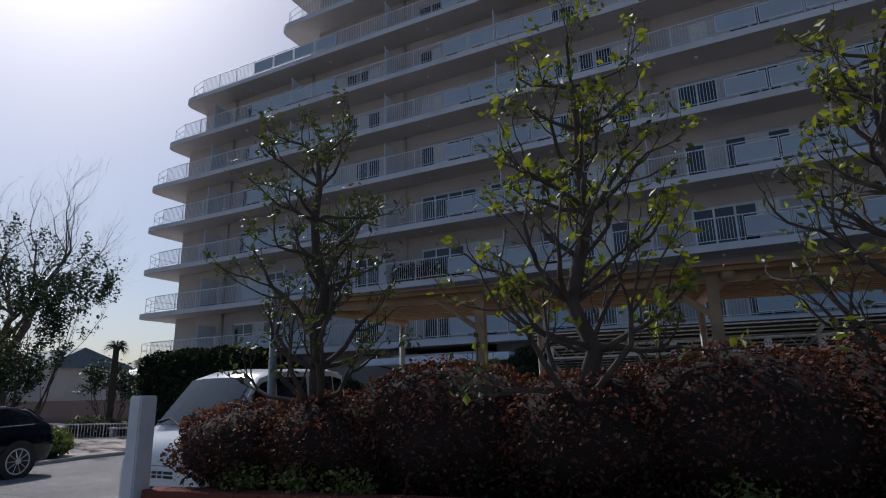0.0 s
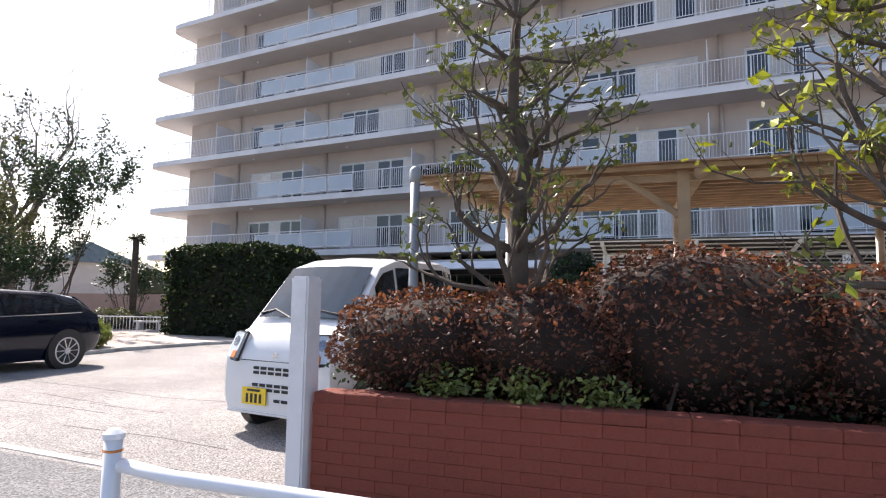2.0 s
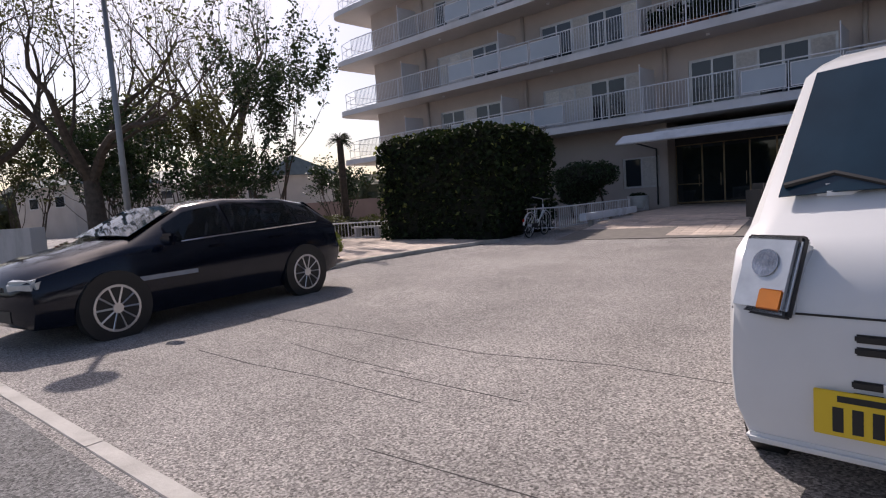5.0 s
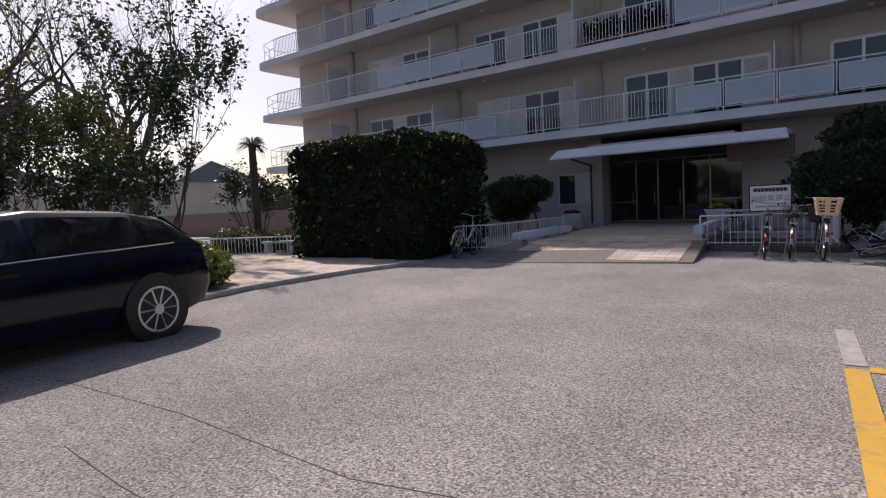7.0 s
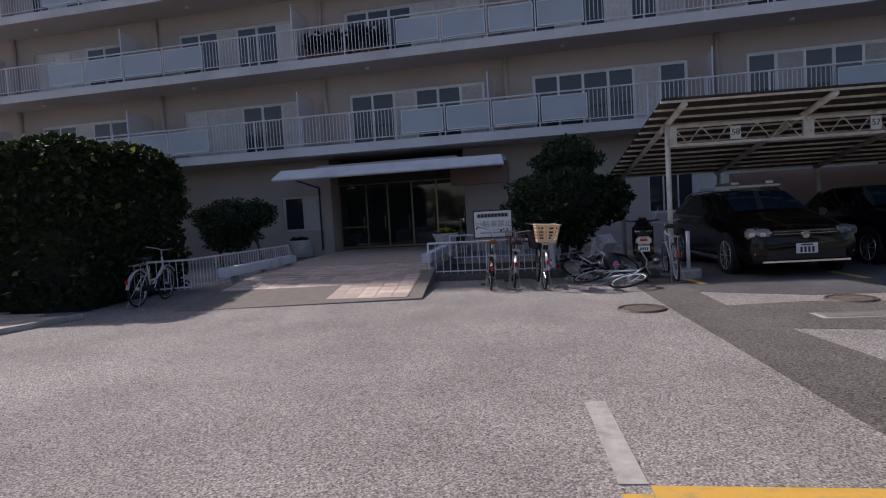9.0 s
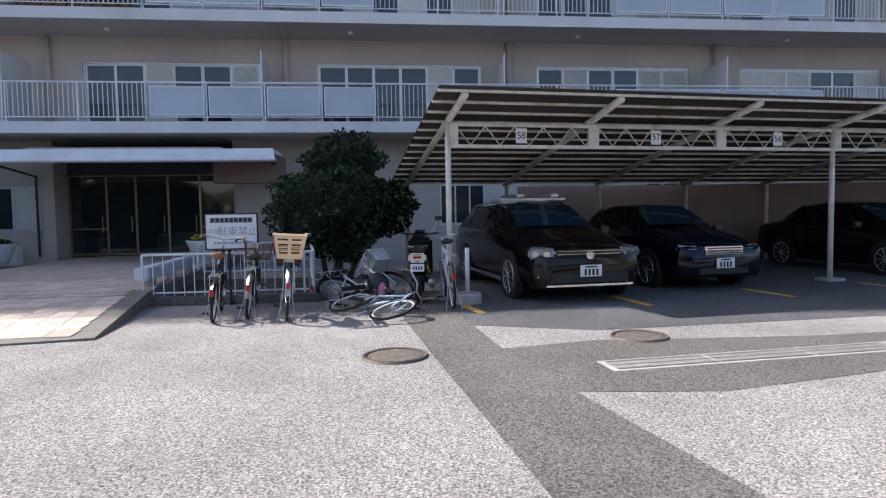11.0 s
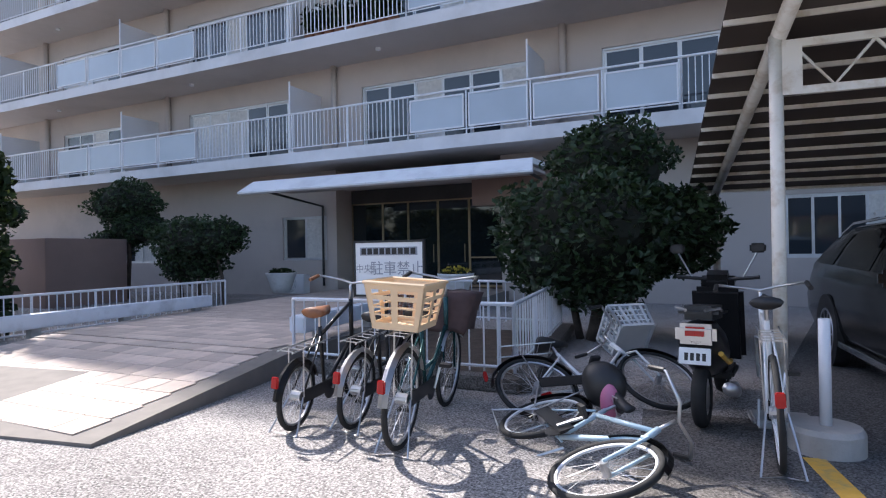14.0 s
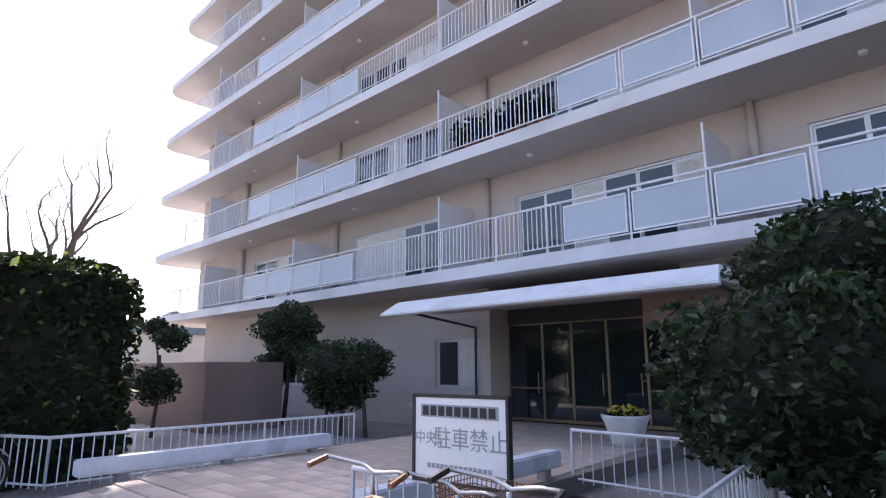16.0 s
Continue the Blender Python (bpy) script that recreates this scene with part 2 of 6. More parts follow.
M = {
    "lot": asphalt("lot_asphalt", (0.43, 0.385, 0.35), (0.15, 0.13, 0.115)),
    "kerb_stone": mat("kerb_concrete", (0.5, 0.48, 0.45), 0.85, vary=0.15, scale=6, dirt=(0.3, 0.28, 0.26), dirt_scale=3, bump=0.3),
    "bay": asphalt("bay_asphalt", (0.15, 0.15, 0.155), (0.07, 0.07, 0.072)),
    "tar": mat("tar_crack", (0.09, 0.085, 0.08), 0.9, vary=0.2, scale=9),
    # lighter than roof_brown: light bounced onto the underside is put into the colour
    "roof_tan_lit": mat("lit_tan_roof_sheet", (0.4, 0.25, 0.16), 0.6, vary=0.2, scale=2),
    "strip": asphalt("strip_concrete", (0.19, 0.165, 0.14), (0.1, 0.085, 0.072)),
    "road": asphalt("road_asphalt", (0.24, 0.235, 0.23), (0.14, 0.14, 0.14)),
    "grey_line": mat("worn_line_paint", (0.46, 0.44, 0.41), 0.75, vary=0.15, scale=9, dirt=(0.3, 0.29, 0.28), dirt_scale=7, bump=0.3),
    "yellow_line": mat("yellow_line_paint", (0.72, 0.42, 0.07), 0.7, vary=0.12, scale=9, dirt=(0.42, 0.3, 0.12), dirt_scale=9, bump=0.3),
    "kerb": mat("kerb_concrete", (0.45, 0.44, 0.42), 0.85, vary=0.15, scale=4, bump=0.3, dirt=(0.25, 0.24, 0.22)),
    "tile": mat("paver", (0.62, 0.51, 0.43), 0.8, vary=0.15, scale=5, bump=0.3, objvar=0.22, dirt=(0.38, 0.31, 0.26), dirt_scale=2),
    "joint": mat("paver_joint", (0.2, 0.18, 0.16), 0.9, vary=0.1),
    "slab": mat("white_fascia_paint", (0.66, 0.66, 0.68), 0.6, vary=0.05, scale=0.6, bump=0.05, dirt=(0.5, 0.5, 0.51), dirt_scale=0.5),
    "soffit": mat("soffit_paint", (0.5, 0.46, 0.43), 0.75, vary=0.06, scale=0.4, dirt=(0.42, 0.38, 0.35), dirt_scale=0.35),
    "wall": mat("rendered_wall", (0.5, 0.44, 0.4), 0.8, vary=0.06, scale=0.5, bump=0.12, bump_scale=90, dirt=(0.42, 0.37, 0.34), dirt_scale=0.4),
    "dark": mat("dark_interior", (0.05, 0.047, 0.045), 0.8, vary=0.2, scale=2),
    "rail": mat("white_rail_paint", (0.72, 0.73, 0.76), 0.45, vary=0.05, scale=3),
    "frost": mat("frosted_panel", (0.42, 0.48, 0.54), 0.28, vary=0.08, scale=0.7),
    "partition": mat("partition_board", (0.6, 0.58, 0.58), 0.7, vary=0.05, scale=1),
    "alu": mat("window_aluminium", (0.62, 0.62, 0.62), 0.4, 0.6, vary=0.05),
    "bronze": mat("door_bronze", (0.36, 0.27, 0.17), 0.35, 0.8, vary=0.08),
    "curtain": mat("curtain", (0.62, 0.6, 0.57), 0.9, vary=0.12, scale=12, objvar=0.25),
    "canopy": mat("canopy_metal", (0.75, 0.77, 0.8), 0.45, vary=0.04, scale=1.5, dirt=(0.55, 0.57, 0.6), dirt_scale=1),
    "steel_white": mat("white_steel", (0.7, 0.67, 0.61), 0.45, vary=0.06, scale=3, dirt=(0.45, 0.36, 0.26), dirt_scale=5),
    "roof_brown": mat("brown_roof_sheet", (0.055, 0.042, 0.036), 0.6, vary=0.15, scale=1.5),
    "brick": mat("brick", (0.2, 0.045, 0.026), 0.9, vary=0.35, scale=5, bump=0.5, bump_scale=80, objvar=0.03, dirt=(0.1, 0.03, 0.02), dirt_scale=2.2),
    "mortar": mat("mortar", (0.19, 0.044, 0.026), 0.95, vary=0.15, scale=9, bump=0.3),
    "post": mat("gatepost_paint", (0.74, 0.72, 0.73), 0.7, vary=0.06, scale=2, bump=0.15, bump_scale=60, dirt=(0.55, 0.53, 0.53), dirt_scale=2),
    "bark": mat("bark", (0.085, 0.065, 0.05), 0.95, vary=0.35, scale=9, bump=0.8, bump_scale=40),
    "soil": mat("soil", (0.07, 0.05, 0.035), 0.95, vary=0.3, scale=6, bump=0.9, bump_scale=25),
    "leaf": leaf_mat("hedge_leaf", (0.019, 0.032, 0.012), 0.6, 0.6, 0.2, 0.15),
    "leaf_dark": leaf_mat("dark_leaf", (0.028, 0.05, 0.022), 0.42, 0.6, 0.3, 0.15),
    "leaf_mag": leaf_mat("magnolia_leaf", (0.085, 0.1, 0.035), 0.4, 0.6),
    "leaf_yel": leaf_mat("yellowing_leaf", (0.32, 0.34, 0.03), 0.45, 0.5),
    # azalea leaf pair: darkened for the shaded front, lightened for the sunlit tops
    "leaf_red": leaf_mat("bronze_azalea_leaf", (0.1, 0.038, 0.024), 0.6, 0.7, 0.3, 0.15),
    "leaf_red_lit": leaf_mat("sunlit_azalea_leaf", (0.22, 0.08, 0.048), 0.6, 0.6, 0.35, 0.25),
    "leaf_lime": leaf_mat("lime_leaf", (0.17, 0.2, 0.06), 0.4, 0.6),
    "leaf_grey": leaf_mat("olive_leaf", (0.08, 0.085, 0.04), 0.4, 0.5),
    # near-black core colours: the shade inside the foliage, painted
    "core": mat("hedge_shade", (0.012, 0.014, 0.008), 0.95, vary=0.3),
    "core_red": mat("azalea_inner_shade", (0.022, 0.013, 0.009), 0.95, vary=0.3),
    "navy": mat("navy_car_paint", (0.003, 0.006, 0.016), 0.12, 0.25, vary=0.03, spec=0.6),
    "darkgrey": mat("dark_car_paint", (0.009, 0.008, 0.008), 0.13, 0.3, vary=0.03, spec=0.6),
    "vanwhite": mat("white_car_paint", (0.72, 0.73, 0.73), 0.2, vary=0.02, spec=0.5),
    "blackplastic": mat("black_plastic", (0.018, 0.018, 0.019), 0.5, vary=0.1),
    "rubber": mat("tyre_rubber", (0.018, 0.018, 0.018), 0.85, vary=0.15, scale=20),
    "carglass": mat("car_glass", (0.012, 0.02, 0.026), 0.04, vary=0.02, spec=0.9),
    # blue, uneven base colour paints the sky reflected in the windscreen
    "windscreen": mat("windscreen_glass", (0.012, 0.032, 0.05), 0.04, vary=0.25, scale=2.5, spec=0.55),
    "winglass": mat("window_glass", (0.03, 0.037, 0.045), 0.05, vary=0.1, scale=0.6, spec=0.8),
    "chrome": mat("chrome", (0.75, 0.75, 0.76), 0.12, 1.0, vary=0.02),
    "alloy": mat("alloy_wheel", (0.62, 0.62, 0.64), 0.28, 0.9, vary=0.03),
    "hubcap": mat("hubcap_silver", (0.45, 0.45, 0.46), 0.4, 0.6, vary=0.05),
    "van_lamp": mat("van_headlamp_reflector", (0.3, 0.31, 0.33), 0.12, 0.75, vary=0.3, scale=22, bump=0.3, bump_scale=60),
    "lampglass": mat("headlamp_lens", (0.55, 0.58, 0.6), 0.08, 0.3, vary=0.12, scale=14),
    "headlamp_glass": mat("headlamp_glass", (0.3, 0.33, 0.36), 0.06, 0.4, vary=0.4, scale=18),
    "amber": mat("amber_lens", (0.6, 0.2, 0.03), 0.15, vary=0.1),
    "redlens": mat("red_lens", (0.4, 0.012, 0.012), 0.15, vary=0.1),
    "plate_y": mat("yellow_plate", (0.8, 0.55, 0.03), 0.45, vary=0.03),
    "plate_w": mat("white_plate", (0.75, 0.76, 0.75), 0.45, vary=0.03),
    "ink": mat("black_ink", (0.02, 0.02, 0.02), 0.6, vary=0.05),
    "ink_grey": mat("faded_ink", (0.3, 0.32, 0.36), 0.6, vary=0.1),
    "sign": mat("sign_board", (0.78, 0.79, 0.8), 0.45, vary=0.03),
    "iron": mat("cast_iron", (0.13, 0.105, 0.085), 0.65, 0.5, vary=0.25, scale=14, bump=0.4, dirt=(0.16, 0.13, 0.1)),
    "iron_worn": mat("worn_cast_iron", (0.36, 0.31, 0.26), 0.5, 0.3, vary=0.3, scale=18, bump=0.3, dirt=(0.22, 0.19, 0.16), dirt_scale=8),
    "grate": mat("galvanised_grate", (0.34, 0.33, 0.31), 0.5, 0.5, vary=0.15, scale=10),
    "basket_cream": mat("cream_plastic", (0.72, 0.53, 0.33), 0.45, vary=0.04),
    "basket_grey": mat("pale_plastic", (0.5, 0.52, 0.53), 0.5, vary=0.05),
    "bag": mat("dark_fabric", (0.07, 0.045, 0.045), 0.9, vary=0.2, scale=12),
    "saddle": mat("brown_leather", (0.24, 0.1, 0.045), 0.45, vary=0.15, scale=20),
    "blacksaddle": mat("black_saddle", (0.02, 0.02, 0.021), 0.45, vary=0.1),
    "teal": mat("teal_enamel", (0.02, 0.07, 0.075), 0.25, 0.3, vary=0.05),
    "blackframe": mat("black_enamel", (0.015, 0.015, 0.016), 0.3, 0.2, vary=0.05),
    "bluewhite": mat("pale_blue_enamel", (0.45, 0.58, 0.66), 0.3, vary=0.05),
    "whiteframe": mat("white_enamel", (0.75, 0.76, 0.77), 0.3, vary=0.04),
    "pink": mat("pink_enamel", (0.5, 0.16, 0.28), 0.35, vary=0.06),
    "steel": mat("bike_steel", (0.55, 0.55, 0.56), 0.3, 0.9, vary=0.08),
    "brownplastic": mat("brown_plastic", (0.2, 0.075, 0.035), 0.45, vary=0.1),
    "pot": mat("white_planter", (0.68, 0.68, 0.67), 0.6, vary=0.06, scale=3, bump=0.1, dirt=(0.5, 0.5, 0.48), dirt_scale=3),
    "flower": mat("yellow_petals", (0.65, 0.5, 0.06), 0.6, vary=0.2, islands=0.3),
    "beam": mat("white_barrier", (0.7, 0.74, 0.8), 0.55, vary=0.05, scale=2, dirt=(0.5, 0.53, 0.57), dirt_scale=3),
    "brownwall": mat("brown_wall", (0.25, 0.17, 0.14), 0.85, vary=0.1, scale=1, bump=0.2),
    "greywall": mat("garden_wall", (0.42, 0.42, 0.42), 0.85, vary=0.1, scale=0.8, bump=0.2, dirt=(0.3, 0.3, 0.29)),
    "house": mat("house_wall", (0.5, 0.46, 0.42), 0.85, vary=0.1, scale=0.6),
    "houseroof": mat("house_roof", (0.11, 0.14, 0.14), 0.6, vary=0.15, scale=2),
    "lamp_head": mat("lamp_housing", (0.32, 0.34, 0.37), 0.4, 0.4, vary=0.08),
    "galv": mat("galvanised_pole", (0.3, 0.31, 0.32), 0.5, 0.5, vary=0.1, scale=4),
    "concrete": mat("footing_concrete", (0.4, 0.39, 0.37), 0.9, vary=0.15, scale=5, bump=0.4),
    "purlin": mat("timber_slat", (0.5, 0.36, 0.22), 0.7, vary=0.2, scale=4),
}


# ---------------------------------------------------------------- mesh helpers
def link(name, bm, material, parent=None, label="", smooth=False):
    me = bpy.data.meshes.new(name)
    bm.to_mesh(me)
    bm.free()
    for one in material if isinstance(material, (list, tuple)) else [material]:
        me.materials.append(one)
    if smooth:
        me.shade_smooth()
    ob = new(name, me)
    if parent is not None:
        ob.parent = parent
    if label:
        ob["label"] = label
    return ob


def part(name, bm, material, parent, label="", smooth=False):
    """A bmesh as one mesh object under a thing or a part, in that thing's own space."""
    return link(name, bm, material, parent, label, smooth)


def thing(name, label, category, group="", kind="", at=None):
    ob = new(name)
    ob.empty_display_size = 0.1
    if at is not None:
        ob.matrix_basis = at
    return tagged(ob, label, category, group, kind)


def box(bm, x0, x1, y0, y1, z0, z1, m=None):
    c = [(x, y, z) for z in (z0, z1) for y in (y0, y1) for x in (x0, x1)]
    if m is not None:
        c = [m @ Vector(p) for p in c]
    v = [bm.verts.new(p) for p in c]
    for f in ((0, 2, 3, 1), (4, 5, 7, 6), (0, 1, 5, 4), (2, 6, 7, 3), (0, 4, 6, 2), (1, 3, 7, 5)):
        bm.faces.new([v[i] for i in f])
    return v


def boxb(x0, x1, y0, y1, z0, z1, m=None, bevel=0.0):
    bm = bmesh.new()
    box(bm, x0, x1, y0, y1, z0, z1, m)
    if bevel:
        bmesh.ops.bevel(bm, geom=bm.edges[:], offset=bevel, segments=2, affect="EDGES", clamp_overlap=True)
    return bm


def tube(bm, pts, radii, sides=6, cap=True):
    """A tapered tube through the points."""
    pts = [Vector(p) for p in pts]
    if not isinstance(radii, (list, tuple)):
        radii = [radii] * len(pts)
    rings, up = [], None
    for i, p in enumerate(pts):
        d = (pts[min(i + 1, len(pts) - 1)] - pts[max(i - 1, 0)]).normalized()
        if up is None:
            up = d.orthogonal().normalized()
        side = d.cross(up)
        if side.length < 1e-4:
            side = d.orthogonal()
        side.normalize()
        up = side.cross(d).normalized()
        rings.append([bm.verts.new(p + (math.cos(a) * up + math.sin(a) * side) * radii[i]) for a in (2 * math.pi * k / sides for k in range(sides))])
    for a, b in zip(rings, rings[1:]):
        for k in range(sides):
            bm.faces.new((a[k], a[(k + 1) % sides], b[(k + 1) % sides], b[k]))
    if cap:
        bm.faces.new(list(reversed(rings[0])))
        bm.faces.new(rings[-1])


def tubeb(pts, radii, sides=8):
    bm = bmesh.new()
    tube(bm, pts, radii, sides)
    return bm


def ring(bm, centre, axis, radius, thick, n=28, sides=6):
    """A torus round the axis."""
    axis = Vector(axis).normalized()
    u = axis.orthogonal().normalized()
    w = axis.cross(u)
    rows = []
    for i in range(n):
        a = 2 * math.pi * i / n
        out = math.cos(a) * u + math.sin(a) * w
        rows.append([bm.verts.new(Vector(centre) + out * (radius + thick * math.cos(b)) + axis * thick * math.sin(b)) for b in (2 * math.pi * k / sides for k in range(sides))])
    for i in range(n):
        for k in range(sides):
            bm.faces.new((rows[i][k], rows[(i + 1) % n][k], rows[(i + 1) % n][(k + 1) % sides], rows[i][(k + 1) % sides]))


def disc(bm, centre, axis, radius, depth, n=24):
    axis = Vector(axis).normalized()
    tube(bm, [Vector(centre) - axis * depth / 2, Vector(centre) + axis * depth / 2], radius, n)


def lathe(profile, n=24):
    bm = bmesh.new()
    rows = [[bm.verts.new((r * math.cos(2 * math.pi * k / n), r * math.sin(2 * math.pi * k / n), z)) for k in range(n)] for r, z in profile]
    for a, b in zip(rows, rows[1:]):
        for k in range(n):
            bm.faces.new((a[k], a[(k + 1) % n], b[(k + 1) % n], b[k]))
    bm.faces.new(list(reversed(rows[0])))
    bm.faces.new(rows[-1])
    return bm


def flat(points, z, thick=0.004):
    """A thin slab on the ground with the given outline."""
    bm = bmesh.new()
    low = [bm.verts.new((x, y, z)) for x, y in points]
    high = [bm.verts.new((x, y, z + thick)) for x, y in points]
    bm.faces.new(high)
    n = len(points)
    for i in range(n):
        bm.faces.new((low[i], low[(i + 1) % n], high[(i + 1) % n], high[i]))
    bm.normal_update()
    bm.faces.ensure_lookup_table()
    if bm.faces[0].normal.z < 0:
        bmesh.ops.reverse_faces(bm, faces=bm.faces[:])
    return bm


def leaves(name, centres, size, material, parent, rng, label="", up=0.3, long=1.7):
    """Folded leaf blades at the given centres, in one mesh."""
    c = np.asarray(centres, dtype=float)
    n = len(c)
    d = rng.normal(size=(n, 3))
    d[:, 2] = d[:, 2] * 0.7 + up
    d /= np.linalg.norm(d, axis=1)[:, None]
    s = rng.normal(size=(n, 3))
    s -= (s * d).sum(1)[:, None] * d
    s /= np.linalg.norm(s, axis=1)[:, None]
    k = np.cross(d, s)
    w = size * (0.6 + 0.8 * rng.random(n))[:, None]
    verts = np.stack([c - d * w * long * 0.5, c + s * w * 0.5 + k * w * 0.12, c + d * w * long * 0.5, c - s * w * 0.5 + k * w * 0.12], 1).reshape(-1, 3)
    faces = np.arange(4 * n).reshape(-1, 4)
    me = bpy.data.meshes.new(name)
    me.from_pydata(verts.tolist(), [], faces.tolist())
    me.materials.append(material)
    ob = new(name, me)
    ob.parent = parent
    ob["kind"] = "stuff"
    if label:
        ob["label"] = label
    return ob


def rbox_surface(rng, n, x0, x1, y0, y1, z0, z1, bulge=0.12, inner=0.25, top=0.5):
    """Points in the outer skin of a clipped box hedge, its faces a little bulged."""
    out = []
    ax, ay, az = x1 - x0, y1 - y0, z1 - z0
    areas = np.array([ax * az, ax * az, ay * az, ay * az, ax * ay])
    for f in rng.choice(5, n, p=areas / areas.sum()):
        u, v, d = rng.random(), rng.random(), inner * rng.random() ** 2
        lump = bulge * (noise.noise(Vector((u * 5 + f * 7, v * 4, f * 3.1))) + 0.4 * noise.noise(Vector((u * 17, v * 13, f * 5.0))))
        d = d - lump
        if f < 2:
            p = (x0 + u * ax, y0 + d if f == 0 else y1 - d, z0 + v * az)
        elif f < 4:
            p = (x0 + d if f == 2 else x1 - d, y0 + u * ay, z0 + v * az)
        else:
            p = (x0 + u * ax, y0 + v * ay, z1 - d)
        # rounded upper corners
        ex = max(0.0, 0.35 - min(p[0] - x0, x1 - p[0])) + max(0.0, 0.35 - min(p[1] - y0, y1 - p[1]))
        out.append((p[0], p[1], p[2] - (ex * top if p[2] > z1 - 0.5 else 0)))
    return out


def blob_points(rng, n, centre, radii, skin=0.35, lump=0.18):
    """Points in the outer skin of an uneven ellipsoid."""
    d = rng.normal(size=(n, 3))
    d /= np.linalg.norm(d, axis=1)[:, None]
    r = 1 - skin * rng.random(n) ** 1.5
    r += [lump * noise.noise(Vector(v) * 2.3 + Vector(centre)) for v in d.tolist()]
    return np.asarray(centre) + d * r[:, None] * np.asarray(radii)


def core_blob(bm, centre, radii, shrink=0.8, lump=0.15):
    m = Matrix.Translation(centre) @ Matrix.Diagonal((radii[0] * shrink, radii[1] * shrink, radii[2] * shrink, 1))
    made = bmesh.ops.create_icosphere(bm, subdivisions=3, radius=1.0, matrix=m)
    for v in made["verts"]:
        k = 1 + lump * noise.noise((v.co - Vector(centre)) * 1.7 + Vector(centre))
        v.co = Vector(centre) + (v.co - Vector(centre)) * k


def grow(bm, rng, base, direction, length, radius, depth, tips, split=3, spread=0.6, lift=0.15, wander=0.18, shrink=0.68, sides=6):
    """A limb with forks; gathers its twigs' ends in tips."""
    pts, radii, p, d = [Vector(base)], [radius], Vector(base), Vector(direction).normalized()
    steps = 4
    for i in range(steps):
        d = (d + Vector(rng.normal(size=3)) * wander + Vector((0, 0, lift))).normalized()
        p = p + d * length / steps
        pts.append(p.copy())
        radii.append(radius * (1 - 0.45 * (i + 1) / steps))
    tube(bm, pts, radii, max(3, sides), cap=False)
    if depth == 0:
        tips.extend([pts[-1], pts[-2], pts[-3]])
        return
    for k in range(split):
        a = rng.random() * 6.28
        side = d.orthogonal().normalized()
        side = Matrix.Rotation(a, 3, d) @ side
        nd = (d + side * (spread * (0.7 + 0.6 * rng.random()))).normalized()
        at = pts[-1] if k == 0 else pts[rng.integers(2, steps + 1)]
        grow(bm, rng, at, nd, length * shrink * (0.8 + 0.4 * rng.random()), radii[-1] * (0.85 if k == 0 else 0.65), depth - 1, tips, split, spread, lift, wander, shrink, sides - 1)
    tips.append(pts[-1])


def text_bars(name, parent, x0, x1, z0, z1, count, material, y=-0.004, rng=None):
    """Plain bars in the place of writing that cannot be read, on a board facing -y."""
    w = (x1 - x0) / count
    for i in range(count):
        part(name, boxb(x0 + w * (i + 0.12), x0 + w * (i + 0.88), y - 0.0015, y, z0, z1), material, parent)


def words(name, body, size, material, parent, at):
    cu = bpy.data.curves.new(name, "FONT")
    cu.body, cu.size, cu.extrude, cu.align_x, cu.align_y = body, size, 0.001, "CENTER", "CENTER"
    cu.materials.append(material)
    ob = new(name, cu)
    ob.parent = parent
    ob.matrix_basis = at
    return ob
# ---------------------------------------------------------------- ground
TILT7 = radians(7.0)


def setting(name, bm, material, label, category, smooth=False):
    return tagged(link(name, bm, material, smooth=smooth), label, category, kind="structure")


bm = bmesh.new()
gx = [-900, -300, -120, -60, -40, -25, -10, 0, 10, 25, 60, 300, 900]
grid = [[bm.verts.new((x, y, 0)) for x in gx] for y in gx]
for j in range(len(gx) - 1):
    for i in range(len(gx) - 1):
        bm.faces.new((grid[j][i], grid[j][i + 1], grid[j + 1][i + 1], grid[j + 1][i]))
setting("ground", bm, M["lot"], "worn light grey asphalt of the parking lot", "ground")


def kerb_y(x):
    return 2.28 + 0.055 * (x + 7.0)


setting("road", flat([(-60, kerb_y(-60) - 0.12), (-60, -9), (60, -9), (60, kerb_y(60) - 2.6), (-4.6, kerb_y(-4.6) - 1.2), (-5.0, kerb_y(-5.0) - 0.12)], 0.0), M["road"], "grey asphalt pavement along the street", "pavement")
kerb = thing("kerb", "pale flush concrete kerb line across the lot's mouth", "kerb", kind="structure")
x = -24.0
while x < -7.0:
    b = boxb(0, 1.985, -0.05, 0.05, -0.05, 0.008, bevel=0.004)
    o = part("kerb_stone", b, M["kerb_stone"], kerb)
    o.matrix_basis = pose(x, kerb_y(x), 0, 0, 0, math.degrees(0.055))
    x += 1.99

# repaired strips, bays and painted lines
setting("pavement_strip", flat([(-6.95, 16.3), (-6.15, 16.3), (-5.93, 12.94), (-5.65, 11.2), (-5.17, 8.7), (-4.9, 7.4), (-6.1, 7.25), (-6.15, 8.3), (-6.58, 12.4)], 0.0), M["strip"], "brownish concrete strip between two asphalt areas", "pavement")
# dark bay asphalt; its front edge reaches past the roof as painted shade
setting("pavement_bays", flat([(-6.15, 16.3), (-5.0, 23), (16, 25), (16, 14.6), (-4.7, 13.45), (-6.0, 14.0)], 0.0), M["bay"], "dark asphalt under the carport, drawn forward to paint its shade", "pavement")
